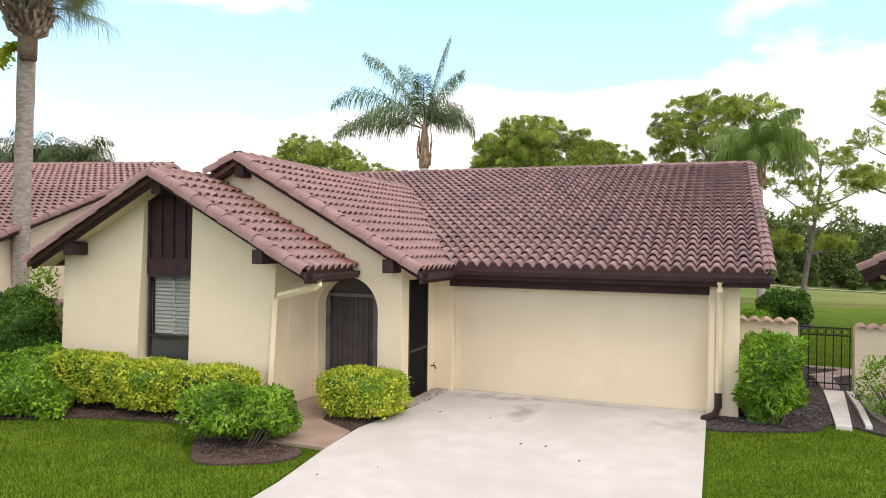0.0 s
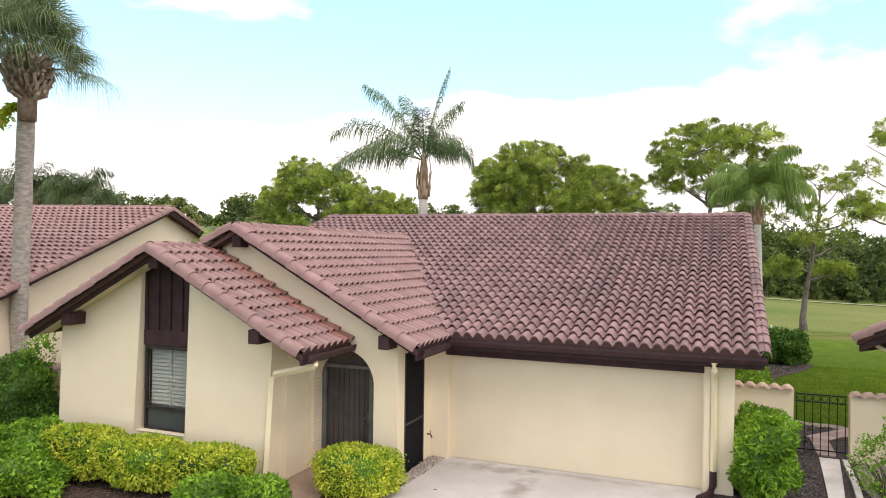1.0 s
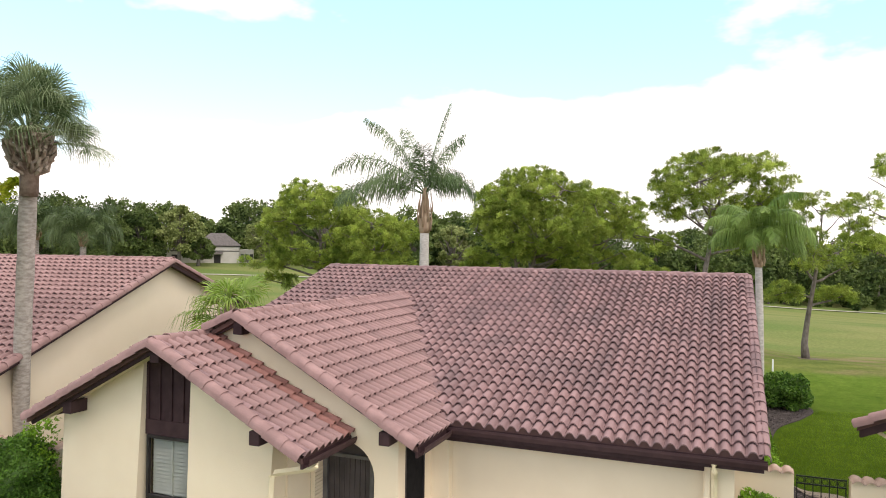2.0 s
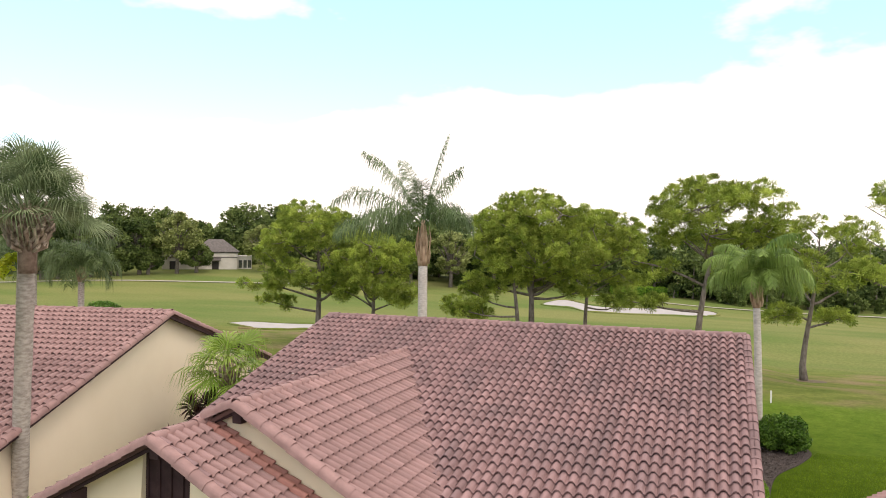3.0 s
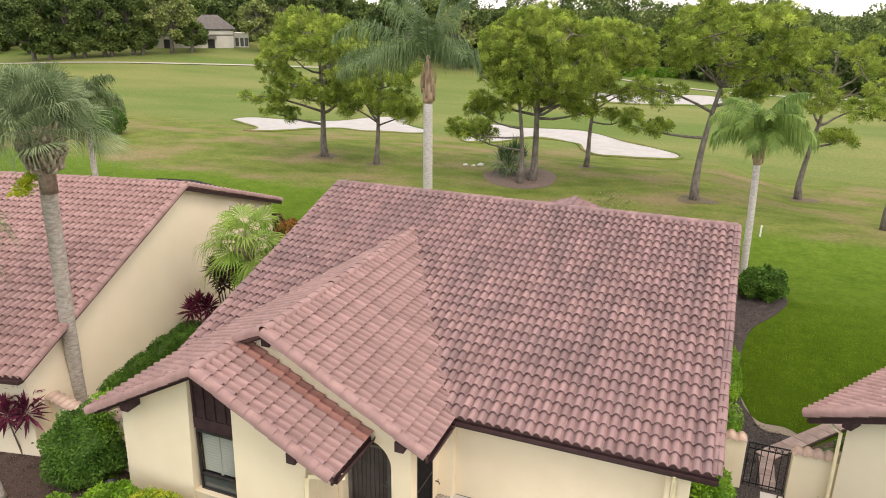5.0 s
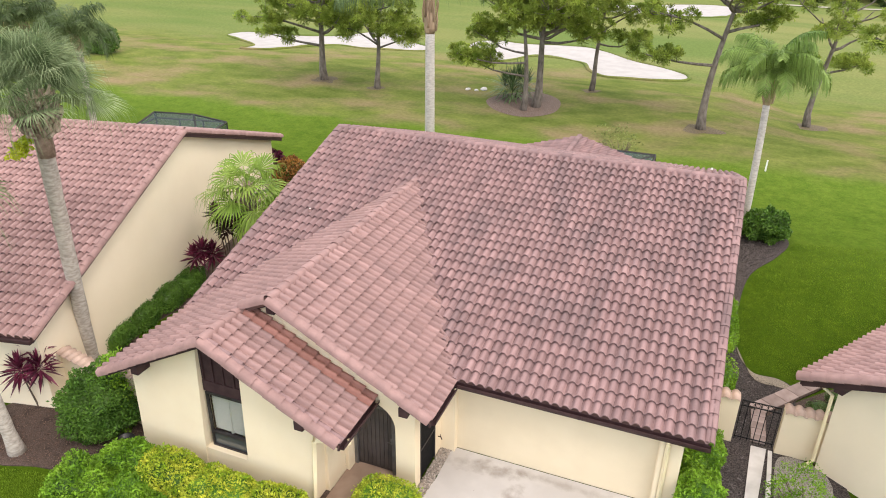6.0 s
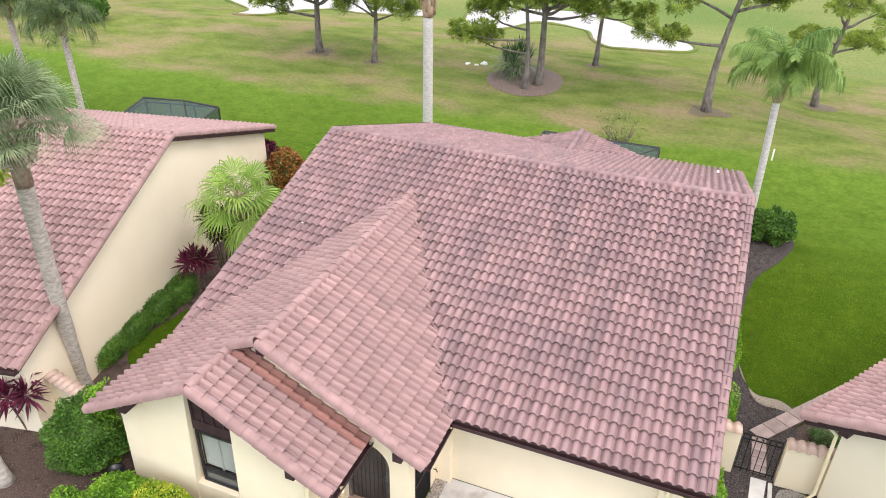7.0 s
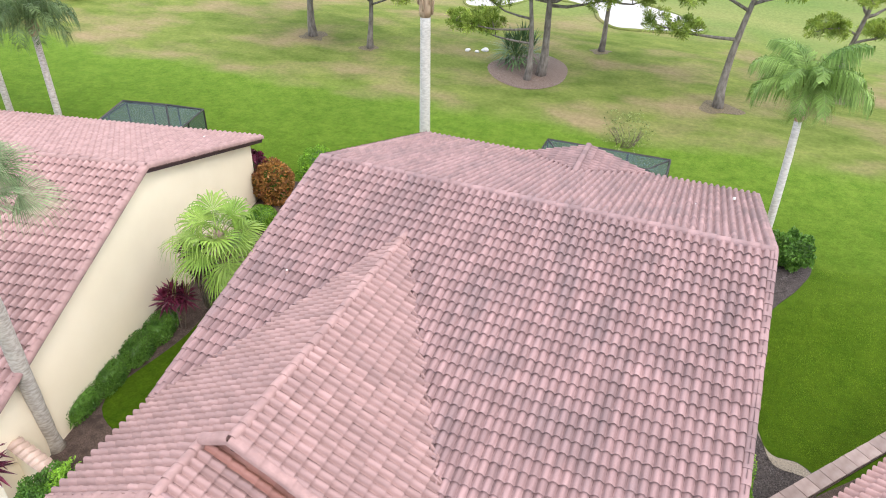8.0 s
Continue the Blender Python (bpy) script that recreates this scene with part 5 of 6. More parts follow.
def cabbage_palm(x, y, pts, r, fronds, seed, label, L=1.25, blade=1.0, boots=1.3, material=None, els=(85, -45), seg=30, nb=95, bend=(20, 45)):
    rng = random.Random(seed)
    t = thing("palm_tree", label, "palm tree")
    P = [Vector(p) for p in pts]
    n = 18
    path = []
    for k in range(n + 1):
        s = k / n * (len(P) - 1)
        i = min(len(P) - 2, int(s))
        path.append(P[i].lerp(P[i + 1], s - i))
    part("trunk", tube(path, [r * (1.5 if k == 0 else 1.15 if k == 1 else 1 + 0.04 * math.sin(k * 2.3)) for k in range(n + 1)], 14), M_PALMBARK, t, smooth=True)
    top = P[-1]
    bt = []
    for k in range(nb):
        a, h = 2.4 * k, k / nb
        o = Vector((math.cos(a), math.sin(a), 0))
        rr = r * (0.95 + 1.0 * math.sin(math.pi * min(1, h * 1.05)))
        b = top + o * rr * 0.8 + Vector((0, 0, (h - 1) * boots))
        bt.append(tube([b, b + o.lerp(Vector((-o.y, o.x, 0)), rng.uniform(-0.35, 0.35)) * r * 0.9 + Vector((0, 0, 0.10)), b + o * r * 1.25 + Vector((0, 0, 0.26 + rng.uniform(-0.06, 0.06)))], [0.045, 0.05, 0.035], 5))
    if nb:
        part("fibre_collar", tube([top + Vector((0, 0, -boots - 0.5)), top + Vector((0, 0, -boots)), top + Vector((0, 0, -boots * 0.5)), top + Vector((0, 0, 0.2))], [r * 0.97, r * 1.02, r * 1.5, r * 1.0], 10), M_FIBRE, t, "brown fibrous neck", smooth=True)
        part("leaf_base_collar", join(*bt), M_BOOT, t, "criss-crossed brown cut leaf bases")
    for k in range(fronds):
        s = (k + 0.5) / fronds
        el = els[0] + (els[1] - els[0]) * s + rng.uniform(-8, 8)
        data = fan_data(L * rng.uniform(0.8, 1.15), el, rng.uniform(*bend), rng, blade * rng.uniform(0.9, 1.1), seg)
        part("frond", moved(data, Matrix.Translation(top + Vector((0, 0, -0.05 - 0.3 * s))) @ pose(0, 0, 0, rng.uniform(-25, 25), 0, 137.5 * k + rng.uniform(-12, 12))), material or M_FAN, t)
    t.location = (x, y, 0)
    return t


# tall queen palm behind the house, one beside it, and those beyond the neighbour
feather_palm(-9.3, 20.3, 6.95, 2.4, 13, 4.3, 21, "tall queen palm with a smooth grey trunk and upright fronds", 0.27, (0.0, 0), bark=M_PALEBARK, leaf=0.8, hang=0.6, nleaf=110, wide=0.017, loose=0.9, spec=[(28, 80, 14, 5.1), (198, 66, 42, 4.9), (204, 50, 105, 6.0), (190, 25, 75, 5.4), (22, 46, 150, 3.3), (110, 62, 90, 3.6), (290, 66, 80, 3.8), (150, 76, 40, 4.2), (40, 74, 50, 4.0), (235, 40, 110, 4.4), (330, 50, 120, 3.2), (215, 15, 60, 4.8), (70, 50, 110, 3.4)])
feather_palm(6.75, 18.15, 5.56, 1.2, 17, 2.75, 22, "queen palm with a grey trunk and dense drooping fronds", 0.16, (-0.12, 0.05), bark=M_PALEBARK, leaf=0.6, hang=0.7, loose=0.3, wide=0.0165, els=(86, 38), droops=(115, 165), nleaf=110, material=M_PALMG)
feather_palm(-25.1, 13.0, 6.0, 0.9, 24, 2.3, 23, "queen palm with drooping fronds beyond the neighbouring roof", 0.17, (0, 0), leaf=0.6, hang=0.6, els=(80, 15), droops=(90, 160), material=M_PALMD)
feather_palm(-29.2, 13.6, 6.3, 0.9, 24, 2.3, 24, "queen palm with drooping fronds beyond the neighbouring roof", 0.17, (0, 0), leaf=0.6, hang=0.6, els=(80, 15), droops=(90, 160), material=M_PALMD)
# cabbage palms at the front corner
feather_palm(-33.4, 13.2, 6.3, 0.9, 24, 2.3, 25, "queen palm with drooping fronds beyond the neighbouring roof", 0.17, (0, 0), leaf=0.6, hang=0.6, els=(80, 15), droops=(90, 160), material=M_PALMD)
cabbage_palm(-11.4, -0.95, [(0, 0, -0.1), (0.12, -0.1, 1.5), (0.5, -0.35, 4.0), (0.9, -0.6, 6.2), (1.32, -0.87, 8.7)], 0.20, 42, 31, "tall cabbage palm with a grey trunk and round fan crown", 1.1, 1.2, 0.95, els=(95, 22), seg=60, bend=(0, 40))
cabbage_palm(-10.45, -4.45, [(0, 0, -0.1), (-0.25, 0.0, 1.5), (-0.55, 0.1, 4.0), (-0.9, 0.15, 6.2), (-1.0, 0.2, 7.2)], 0.17, 30, 32, "leaning cabbage palm with a pale grey trunk")
# fan palm between the houses
cabbage_palm(-9.6, 4.9, [(0, 0, -0.1), (0, 0, 2.0), (0.05, 0, 4.1)], 0.16, 24, 33, "young fan palm with bright yellow-green leaves", 0.85, 1.05, 0.9, M_FANY, (88, -25), 24, 24, (15, 60))


def shrub(name, label, x, y, size, material, leaf, density, seed, power=2.6, stems=6, category="shrub", core=True, z0=0.0, turn=0, lump=0.12, aspect=0.5, bare=0.0, group=""):
    """A leafy shrub: an uneven shell of leaves over a dark core, on a few stems. size: full width, depth, height."""
    rng, nr = random.Random(seed), np.random.RandomState(seed)
    t = thing(name, label, category, group=group)
    a, b, c = size[0] / 2, size[1] / 2, (size[2] - bare) / 2
    n = int(density * 2 * (size[0] * size[1] + size[0] * size[2] + size[1] * size[2]) * 0.55)
    d = nr.normal(size=(n, 3))
    d /= np.linalg.norm(d, axis=1)[:, None]
    s = (np.abs(d) ** power).sum(1) ** (-1 / power)
    bump = np.array([noise.noise(Vector((q[0] * a, q[1] * b, q[2] * c)) * 2.2 + Vector((seed, 0, 0))) for q in d])
    s = s * (1 + lump * bump * 1.6)
    depth = 1.04 - np.abs(nr.normal(size=n)) * 0.13
    P = d * s[:, None] * depth[:, None] * np.array([a, b, c])
    stray = nr.uniform(size=n) > 0.985
    P[stray] *= 1.10
    P[:, 2] += c + bare
    P[:, 2] = np.maximum(P[:, 2], 0.04)
    part("foliage", leaves(P, nr, leaf, aspect, outward=d * 0.8), material, t)
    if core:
        # closed lump whose dark leaf green stands in for shade between the leaves
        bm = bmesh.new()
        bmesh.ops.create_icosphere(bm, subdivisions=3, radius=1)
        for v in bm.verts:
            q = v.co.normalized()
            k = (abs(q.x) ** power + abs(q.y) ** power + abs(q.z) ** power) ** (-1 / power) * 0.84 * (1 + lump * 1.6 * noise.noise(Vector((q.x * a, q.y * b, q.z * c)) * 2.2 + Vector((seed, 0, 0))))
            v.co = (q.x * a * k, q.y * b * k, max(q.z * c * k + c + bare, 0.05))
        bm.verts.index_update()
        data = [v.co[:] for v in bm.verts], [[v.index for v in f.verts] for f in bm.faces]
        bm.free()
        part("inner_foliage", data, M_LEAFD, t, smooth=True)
    st = []
    for k in range(stems):
        g = rng.uniform(0, 2 * math.pi)
        p0 = Vector((a * 0.35 * math.cos(g), b * 0.35 * math.sin(g), -0.03))
        p2 = Vector((a * 0.75 * math.cos(g + 0.4), b * 0.75 * math.sin(g + 0.4), bare + c * 0.9))
        st.append(tube([p0, p0.lerp(p2, 0.5) + Vector((0.04, 0, 0.05)), p2], [0.018, 0.014, 0.008], 5))
    part("stem", join(*st), M_TWIG, t)
    t.matrix_world = pose(x, y, z0, 0, 0, turn)
    return t


HEDGE = "clipped hedge shrub with yellow-green variegated leaves in the front bed"
for k, (x, y, w, dd, hh) in enumerate(((-5.75, -3.95, 1.8, 1.1, 0.98), (-4.35, -3.95, 1.75, 1.1, 0.93), (-2.95, -3.85, 1.6, 1.0, 0.9))):
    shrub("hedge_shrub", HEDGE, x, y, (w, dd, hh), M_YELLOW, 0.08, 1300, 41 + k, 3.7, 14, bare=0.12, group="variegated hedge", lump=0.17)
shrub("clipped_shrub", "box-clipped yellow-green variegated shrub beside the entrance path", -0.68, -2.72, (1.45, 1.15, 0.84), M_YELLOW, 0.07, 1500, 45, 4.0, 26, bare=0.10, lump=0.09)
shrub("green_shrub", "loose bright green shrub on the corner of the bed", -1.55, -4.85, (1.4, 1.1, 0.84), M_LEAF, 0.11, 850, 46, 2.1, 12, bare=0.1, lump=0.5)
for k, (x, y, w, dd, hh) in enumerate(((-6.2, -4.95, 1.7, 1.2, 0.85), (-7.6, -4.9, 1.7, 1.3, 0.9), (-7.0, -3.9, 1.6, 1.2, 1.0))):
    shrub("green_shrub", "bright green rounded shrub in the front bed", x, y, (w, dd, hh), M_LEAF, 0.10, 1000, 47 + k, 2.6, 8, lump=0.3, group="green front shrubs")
shrub("ball_shrub", "dense dark green rounded shrub beside the house corner", -8.95, -2.95, (1.9, 1.8, 1.9), M_LEAFD, 0.095, 900, 51, 2.4, 8, lump=0.22)
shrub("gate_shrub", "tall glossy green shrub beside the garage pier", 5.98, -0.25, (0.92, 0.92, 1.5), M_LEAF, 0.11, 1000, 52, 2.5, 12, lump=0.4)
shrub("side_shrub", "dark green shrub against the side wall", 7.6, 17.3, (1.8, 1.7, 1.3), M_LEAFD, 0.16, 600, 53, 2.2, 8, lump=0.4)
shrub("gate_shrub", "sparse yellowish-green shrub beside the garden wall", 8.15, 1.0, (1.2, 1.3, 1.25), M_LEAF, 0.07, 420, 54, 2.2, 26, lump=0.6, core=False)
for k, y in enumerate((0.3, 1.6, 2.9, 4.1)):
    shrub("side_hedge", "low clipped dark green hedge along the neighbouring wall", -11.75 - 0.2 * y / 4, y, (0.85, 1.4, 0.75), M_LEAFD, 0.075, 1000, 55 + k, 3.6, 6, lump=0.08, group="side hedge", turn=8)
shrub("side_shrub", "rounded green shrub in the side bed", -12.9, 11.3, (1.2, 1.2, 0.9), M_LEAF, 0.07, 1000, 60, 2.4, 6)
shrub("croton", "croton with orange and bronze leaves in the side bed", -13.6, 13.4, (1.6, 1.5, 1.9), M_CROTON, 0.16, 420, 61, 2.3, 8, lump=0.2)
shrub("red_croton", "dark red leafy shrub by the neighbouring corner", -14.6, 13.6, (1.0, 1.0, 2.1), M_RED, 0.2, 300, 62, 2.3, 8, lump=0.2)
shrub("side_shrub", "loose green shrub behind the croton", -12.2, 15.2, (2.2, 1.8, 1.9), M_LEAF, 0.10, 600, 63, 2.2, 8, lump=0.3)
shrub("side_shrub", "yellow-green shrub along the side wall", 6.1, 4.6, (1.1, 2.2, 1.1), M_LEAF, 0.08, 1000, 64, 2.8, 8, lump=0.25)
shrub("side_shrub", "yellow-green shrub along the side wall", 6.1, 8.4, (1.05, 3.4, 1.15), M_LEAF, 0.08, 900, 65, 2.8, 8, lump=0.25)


shrub("gate_shrub", "bright green shrub behind the gate-side shrub", 5.95, 1.35, (0.95, 1.9, 1.35), M_LEAF, 0.10, 1000, 68, 2.8, 10, lump=0.25)
shrub("side_shrub", "dark green shrub under the fan palm", -10.4, 6.4, (1.5, 1.9, 0.9), M_LEAFD, 0.08, 900, 69, 2.4, 8, lump=0.25)


shrub("low_shrub", "low grey-green shrub under the neighbouring eave", 8.75, 4.3, (1.0, 0.9, 0.4), M_FAN, 0.09, 700, 70, 2.2, 8, lump=0.4)


for k in range(5):
    shrub("low_shrub", "low grey-green shrub beside the flagstone path", 9.1 + 0.52 * k, 5.25 + 0.66 * k, (0.75, 0.6, 0.34), M_FAN, 0.08, 700, 110 + k, 2.3, 6, lump=0.4, group="grey-green edging shrubs")


def cordyline(x, y, heads, seed, label, material=None, L=0.55):
    rng = random.Random(seed)
    t = thing("cordyline", label, "plant")
    for hx, hy, hz in heads:
        part("stem", tube([(hx * 0.4, hy * 0.4, -0.03), (hx * 0.7, hy * 0.7, hz * 0.5), (hx, hy, hz)], [0.03, 0.025, 0.02], 6), M_TWIG, t)
        V, F = [], []
        for k in range(58):
            el, az = radians(85 - 115 * k / 58 + rng.uniform(-10, 10)), 2.4 * k
            o = Vector((math.cos(az) * math.cos(el), math.sin(az) * math.cos(el), math.sin(el)))
            s = o.cross(Vector((0, 0, 1))).normalized() * 0.05
            l = L * rng.uniform(0.8, 1.15)
            h = Vector((hx, hy, hz + 0.25 * (1 - k / 58)))
            m, e = h + o * l * 0.5, h + o * l + Vector((0, 0, -0.15 * l))
            b = len(V)
            V += [tuple(h), tuple(m + s), tuple(e), tuple(m - s)]
            F += [(b, b + 1, b + 2, b + 3)]
        part("leaf_rosette", (V, F), material or M_RED, t)
    t.location = (x, y, 0)
    return t


cordyline(-11.5, -2.75, [(0.2, 0.1, 1.6), (-0.25, 0.2, 1.4), (0.0, -0.35, 1.25), (0.45, -0.1, 1.3), (-0.1, 0.4, 1.35)], 71, "dark red cordyline with strap leaves", L=0.6)
cordyline(-11.6, 4.6, [(0.0, 0.0, 1.35), (0.3, 0.15, 1.2), (-0.2, -0.2, 1.15)], 72, "red cordyline with strap leaves in the side bed")
M_BRONZE = mat("bronze_cordyline_leaves", (0.03, 0.018, 0.018), (0.08, 0.035, 0.03), 2.5, 0.4, 0, vary=0.4)
cordyline(-11.3, 5.85, [(-0.7, 0.15, 2.2), (0.1, 0.0, 2.35), (0.5, -0.15, 2.6), (0.3, 0.2, 2.0), (0.65, 0.1, 2.15), (0.0, -0.2, 1.8), (-0.35, 0.0, 1.9)], 73, "dark bronze cordyline beside the fan palm", M_BRONZE, 0.5)
cordyline(-9.3, 35.9, [(0.0, 0.0, 0.8), (0.8, 0.4, 0.7), (-0.7, 0.3, 0.6), (0.1, -0.6, 0.5), (0.3, 0.5, 1.1)], 74, "spiky green clump under the pines", M_PALM, 1.7).location.z = gz(-9.3, 35.9)


# ---- woods round the golf course ----
def woods():
    rng, nr = random.Random(5), np.random.RandomState(5)
    line = [(-230, 60), (-170, 88), (-138, 108), (-120, 137), (-95, 150), (-72, 140), (-55, 136), (-40, 146), (-28, 158), (-8, 180), (3, 162), (18, 168), (28, 174), (44, 192), (110, 215)]
    pos = []
    for (x0, y0), (x1, y1) in zip(line, line[1:]):
        L = math.hypot(x1 - x0, y1 - y0)
        nx, ny = -(y1 - y0) / L, (x1 - x0) / L
        tall = 1.1 if x0 > -12 else 0.9 if x0 > -110 else 0.85
        for k in range(int(L / 5.0)):
            s = (k + rng.random()) / (L / 5.0)
            for row, hh in ((-4, 4), (0, 10), (9, 13), (20, 15) if x0 > -100 else (20, 18)):
                dd = row + rng.uniform(-3, 3)
                pos.append((x0 + (x1 - x0) * s + nx * dd, y0 + (y1 - y0) * s + ny * dd, hh * tall * rng.uniform(0.7, 1.2)))
    pos += [(rng.uniform(-190, -90), rng.uniform(165, 200), rng.uniform(9, 12)) for k in range(40)]
    pos += [(-40 + 300 * k / 46 + rng.uniform(-4, 4), 225 + 10 * k / 46 + rng.uniform(-8, 8), rng.uniform(15, 18)) for k in range(46)]
    pos += [(-160 + 600 * k / 64 + rng.uniform(-4, 4), 350 + rng.uniform(-15, 15), rng.uniform(18, 21)) for k in range(64)]
    P, D, W = [], [], []
    for x, y, h in pos:
        if (-128 < x < -98 and y < 133) or (-34 < x < -3 and y < 152):
            continue
        g = gz(x, y)
        R = h * rng.uniform(0.3, 0.45)
        W.append(tube([(x, y, g - 0.3), (x + 0.2, y, g + h * 0.6)], [0.3, 0.12], 5, False))
        for k in range(16):
            a, u = rng.uniform(0, 6.283), rng.uniform(-1.0, 1)
            rr = R * math.sqrt(1 - u * u) * rng.uniform(0.5, 0.85)
            c = np.array((x + rr * math.cos(a), y + rr * math.sin(a), g + h * (0.53 + 0.42 * u)))
            q = nr.normal(size=(110, 3))
            q /= np.linalg.norm(q, axis=1)[:, None]
            P.append(c + q * R * 0.42 * nr.uniform(0.45, 1, 110)[:, None])
            D.append(q)
    tagged(part("woods_foliage", leaves(np.concatenate(P), nr, 0.8, 0.85, tri=True, outward=np.concatenate(D)), M_WOODS), "belt of mixed dark and light green trees round the golf course", "woods", kind="stuff")
    tagged(part("woods_trunks", join(*W), M_BARK), "trunks of the distant trees", "woods", kind="stuff")


woods()


def oak(x, y, H, R, seed, material, n, label, per=150, open_crown=0.0):
    """A broad-leaved tree: forked trunk and a lumpy crown of small leaves with gaps."""
    rng, nr = random.Random(seed), np.random.RandomState(seed)
    t = thing("oak_tree", label, "tree", group="trees across the fairway")
    wood = [tube([(0, 0, -0.3), (0.1, 0, H * 0.2), (0.3, 0.1, H * 0.42)], [0.5, 0.38, 0.3], 8)]
    P, D = [], []
    for k in range(n):
        a, u = rng.uniform(0, 6.283), rng.uniform(-0.75, 1)
        rr = R * math.sqrt(1 - u * u) * rng.uniform(0.45, 0.95)
        c = Vector((rr * math.cos(a), rr * math.sin(a), H * (0.57 + 0.38 * u)))
        rad = R * rng.uniform(0.2, 0.34) * (1 - open_crown)
        wood.append(tube([(0.3 * rng.random(), 0.1, H * rng.uniform(0.25, 0.42)), (c.x * 0.55, c.y * 0.55, c.z * 0.8), tuple(c)], [0.16, 0.10, 0.03], 4, False))
        q = nr.normal(size=(per, 3))
        q /= np.linalg.norm(q, axis=1)[:, None]
        P.append(np.array(c) + q * np.array((1, 1, 0.7)) * rad * nr.uniform(0.4, 1, per)[:, None])
        D.append(q)
    part("trunk", join(*wood), M_BARK, t, smooth=True)
    part("crown", leaves(np.concatenate(P), nr, 0.5, 0.8, tri=True, outward=np.concatenate(D)), material, t)
    t.location = (x, y, gz(x, y))
    return t


OAK = "spreading oak with pale yellow-green leaves beside the clubhouse"
DARK_OAK = "dense dark green oak at the edge of the fairway"
THIN_OAK = "tall thin-crowned oak rising behind the pines"
oak(-109, 113, 13.8, 5.6, 81, M_OAK, 60, OAK)
oak(-95.5, 126.5, 11.0, 4.6, 86, M_OAK, 55, OAK)
oak(-92, 131, 16.5, 5.2, 87, M_WOODS, 50, THIN_OAK, 110, 0.25)
oak(-84, 134, 14.5, 4.8, 88, M_WOODS, 45, THIN_OAK, 110, 0.25)
oak(-50, 132, 12.5, 5.0, 89, M_OAK, 45, THIN_OAK, 110, 0.25)
for k, (x, y, h, r) in enumerate(((-106.5, 116.5, 6.5, 3.4), (-114.5, 107.5, 12.5, 4.8), (-118.5, 103.5, 13.5, 5.2), (-123, 99.5, 13.5, 5.4), (-129, 95, 13.5, 5.6), (-113, 108.5, 5.0, 3.0), (-117, 104, 5.5, 3.6), (-121, 100.5, 5.5, 3.6), (-126, 96.5, 5.5, 3.6), (-64, 126, 12.0, 4.6), (-57, 126, 11.0, 4.4), (-42, 138, 12.5, 5.0), (-26, 152, 10.0, 4.0), (-10, 170, 11.0, 4.5))):
    oak(x, y, h, r, 101 + k, M_WOODS, 70, DARK_OAK)


M_BEIGE = mat("beige_render", (0.56, 0.53, 0.48), (0.64, 0.61, 0.56), 0.6, 0.9, 0.1, 20)


def far_building():
    """Clubhouse across the fairway: long low wall with a belt course, hipped roof over one end, glazed wing."""
    h = thing("clubhouse", "low pale building with a hipped grey roof and dark openings", "building")
    part("wall", box(7, 27, 0, 11, -1.0, 4.6, 0.02), M_BEIGE, h)
    part("parapet", box(6.8, 27.2, -0.15, 11.2, 4.6, 4.95, 0.03), M_SLATE, h)
    part("belt_course", box(6.95, 27.05, -0.12, -0.003, 3.3, 3.55, 0.02), M_SLATE, h)
    zt = 4.95
    V = [(14.5, -0.5, zt), (27.6, -0.5, zt), (27.6, 11.6, zt), (14.5, 11.6, zt), (19.0, 5.5, zt + 3.6), (23.0, 5.5, zt + 3.6)]
    part("roof", (V, [(0, 1, 5, 4), (1, 2, 5), (2, 3, 4, 5), (3, 0, 4), (3, 2, 1, 0)]), M_SLATE, h)
    wing = part("wing", box(27.003, 31, 1.5, 9, -1.0, 3.9, 0.02), M_BEIGE, h)
    for x in (27.4, 28.7, 29.9):
        part("window", box(x, x + 0.9, 1.44, 1.52, 0.4, 2.6, 0.01), M_GLASS, wing, "tall dark window")
    part("awning", prism([(-1.4, 2.6), (0.0, 3.2), (0.0, 3.05), (-1.4, 2.5)], "x", 19.6, 22.6), M_SLATE, h, "dark awning over the door")
    for x in (9.0, 20.2):
        part("door", box(x, x + 1.8, -0.06, 0.02, 0, 2.3, 0.01), M_FRAME, h)
    h.matrix_world = pose(-121.4, 113.0, gz(-108, 120) + 0.2, 0, 0, 37) @ Matrix.Scale(0.85, 4)


far_building()


def far_house(x, y, turn, length):
    h = thing("house", "pale distant house half hidden behind the trees", "house", group="houses beyond the fairway")
    part("wall", box(0, length, 0, 9, -0.8, 3.0, 0.02), M_BEIGE, h)
    V = [(-0.6, -0.6, 3.0), (length + 0.6, -0.6, 3.0), (length + 0.6, 9.6, 3.0), (-0.6, 9.6, 3.0), (4, 4.5, 5.0), (length - 4, 4.5, 5.0)]
    part("roof", (V, [(0, 1, 5, 4), (1, 2, 5), (2, 3, 4, 5), (3, 0, 4), (3, 2, 1, 0)]), M_SLATE, h)
    for k in range(3):
        part("window", box(length * (0.2 + 0.28 * k), length * (0.2 + 0.28 * k) + 1.6, -0.05, 0.02, 0.9, 2.2, 0.01), M_GLASS, h)
    h.matrix_world = pose(x, y, gz(x, y), 0, 0, turn)


far_house(-33, 168, 14, 13)
far_house(-19, 172, 10, 12)
for k in range(6):
    hx, hy = -17.5 + 2.4 * k, 158.0 + 2.0 * k
    shrub("far_hedge", "clipped green hedge along the far side of the fairway", hx, hy, (2.9, 1.8, 2.3), M_LEAF, 0.3, 110, 91 + k, 3.4, 4, z0=gz(hx, hy) - 0.05, group="far hedge")

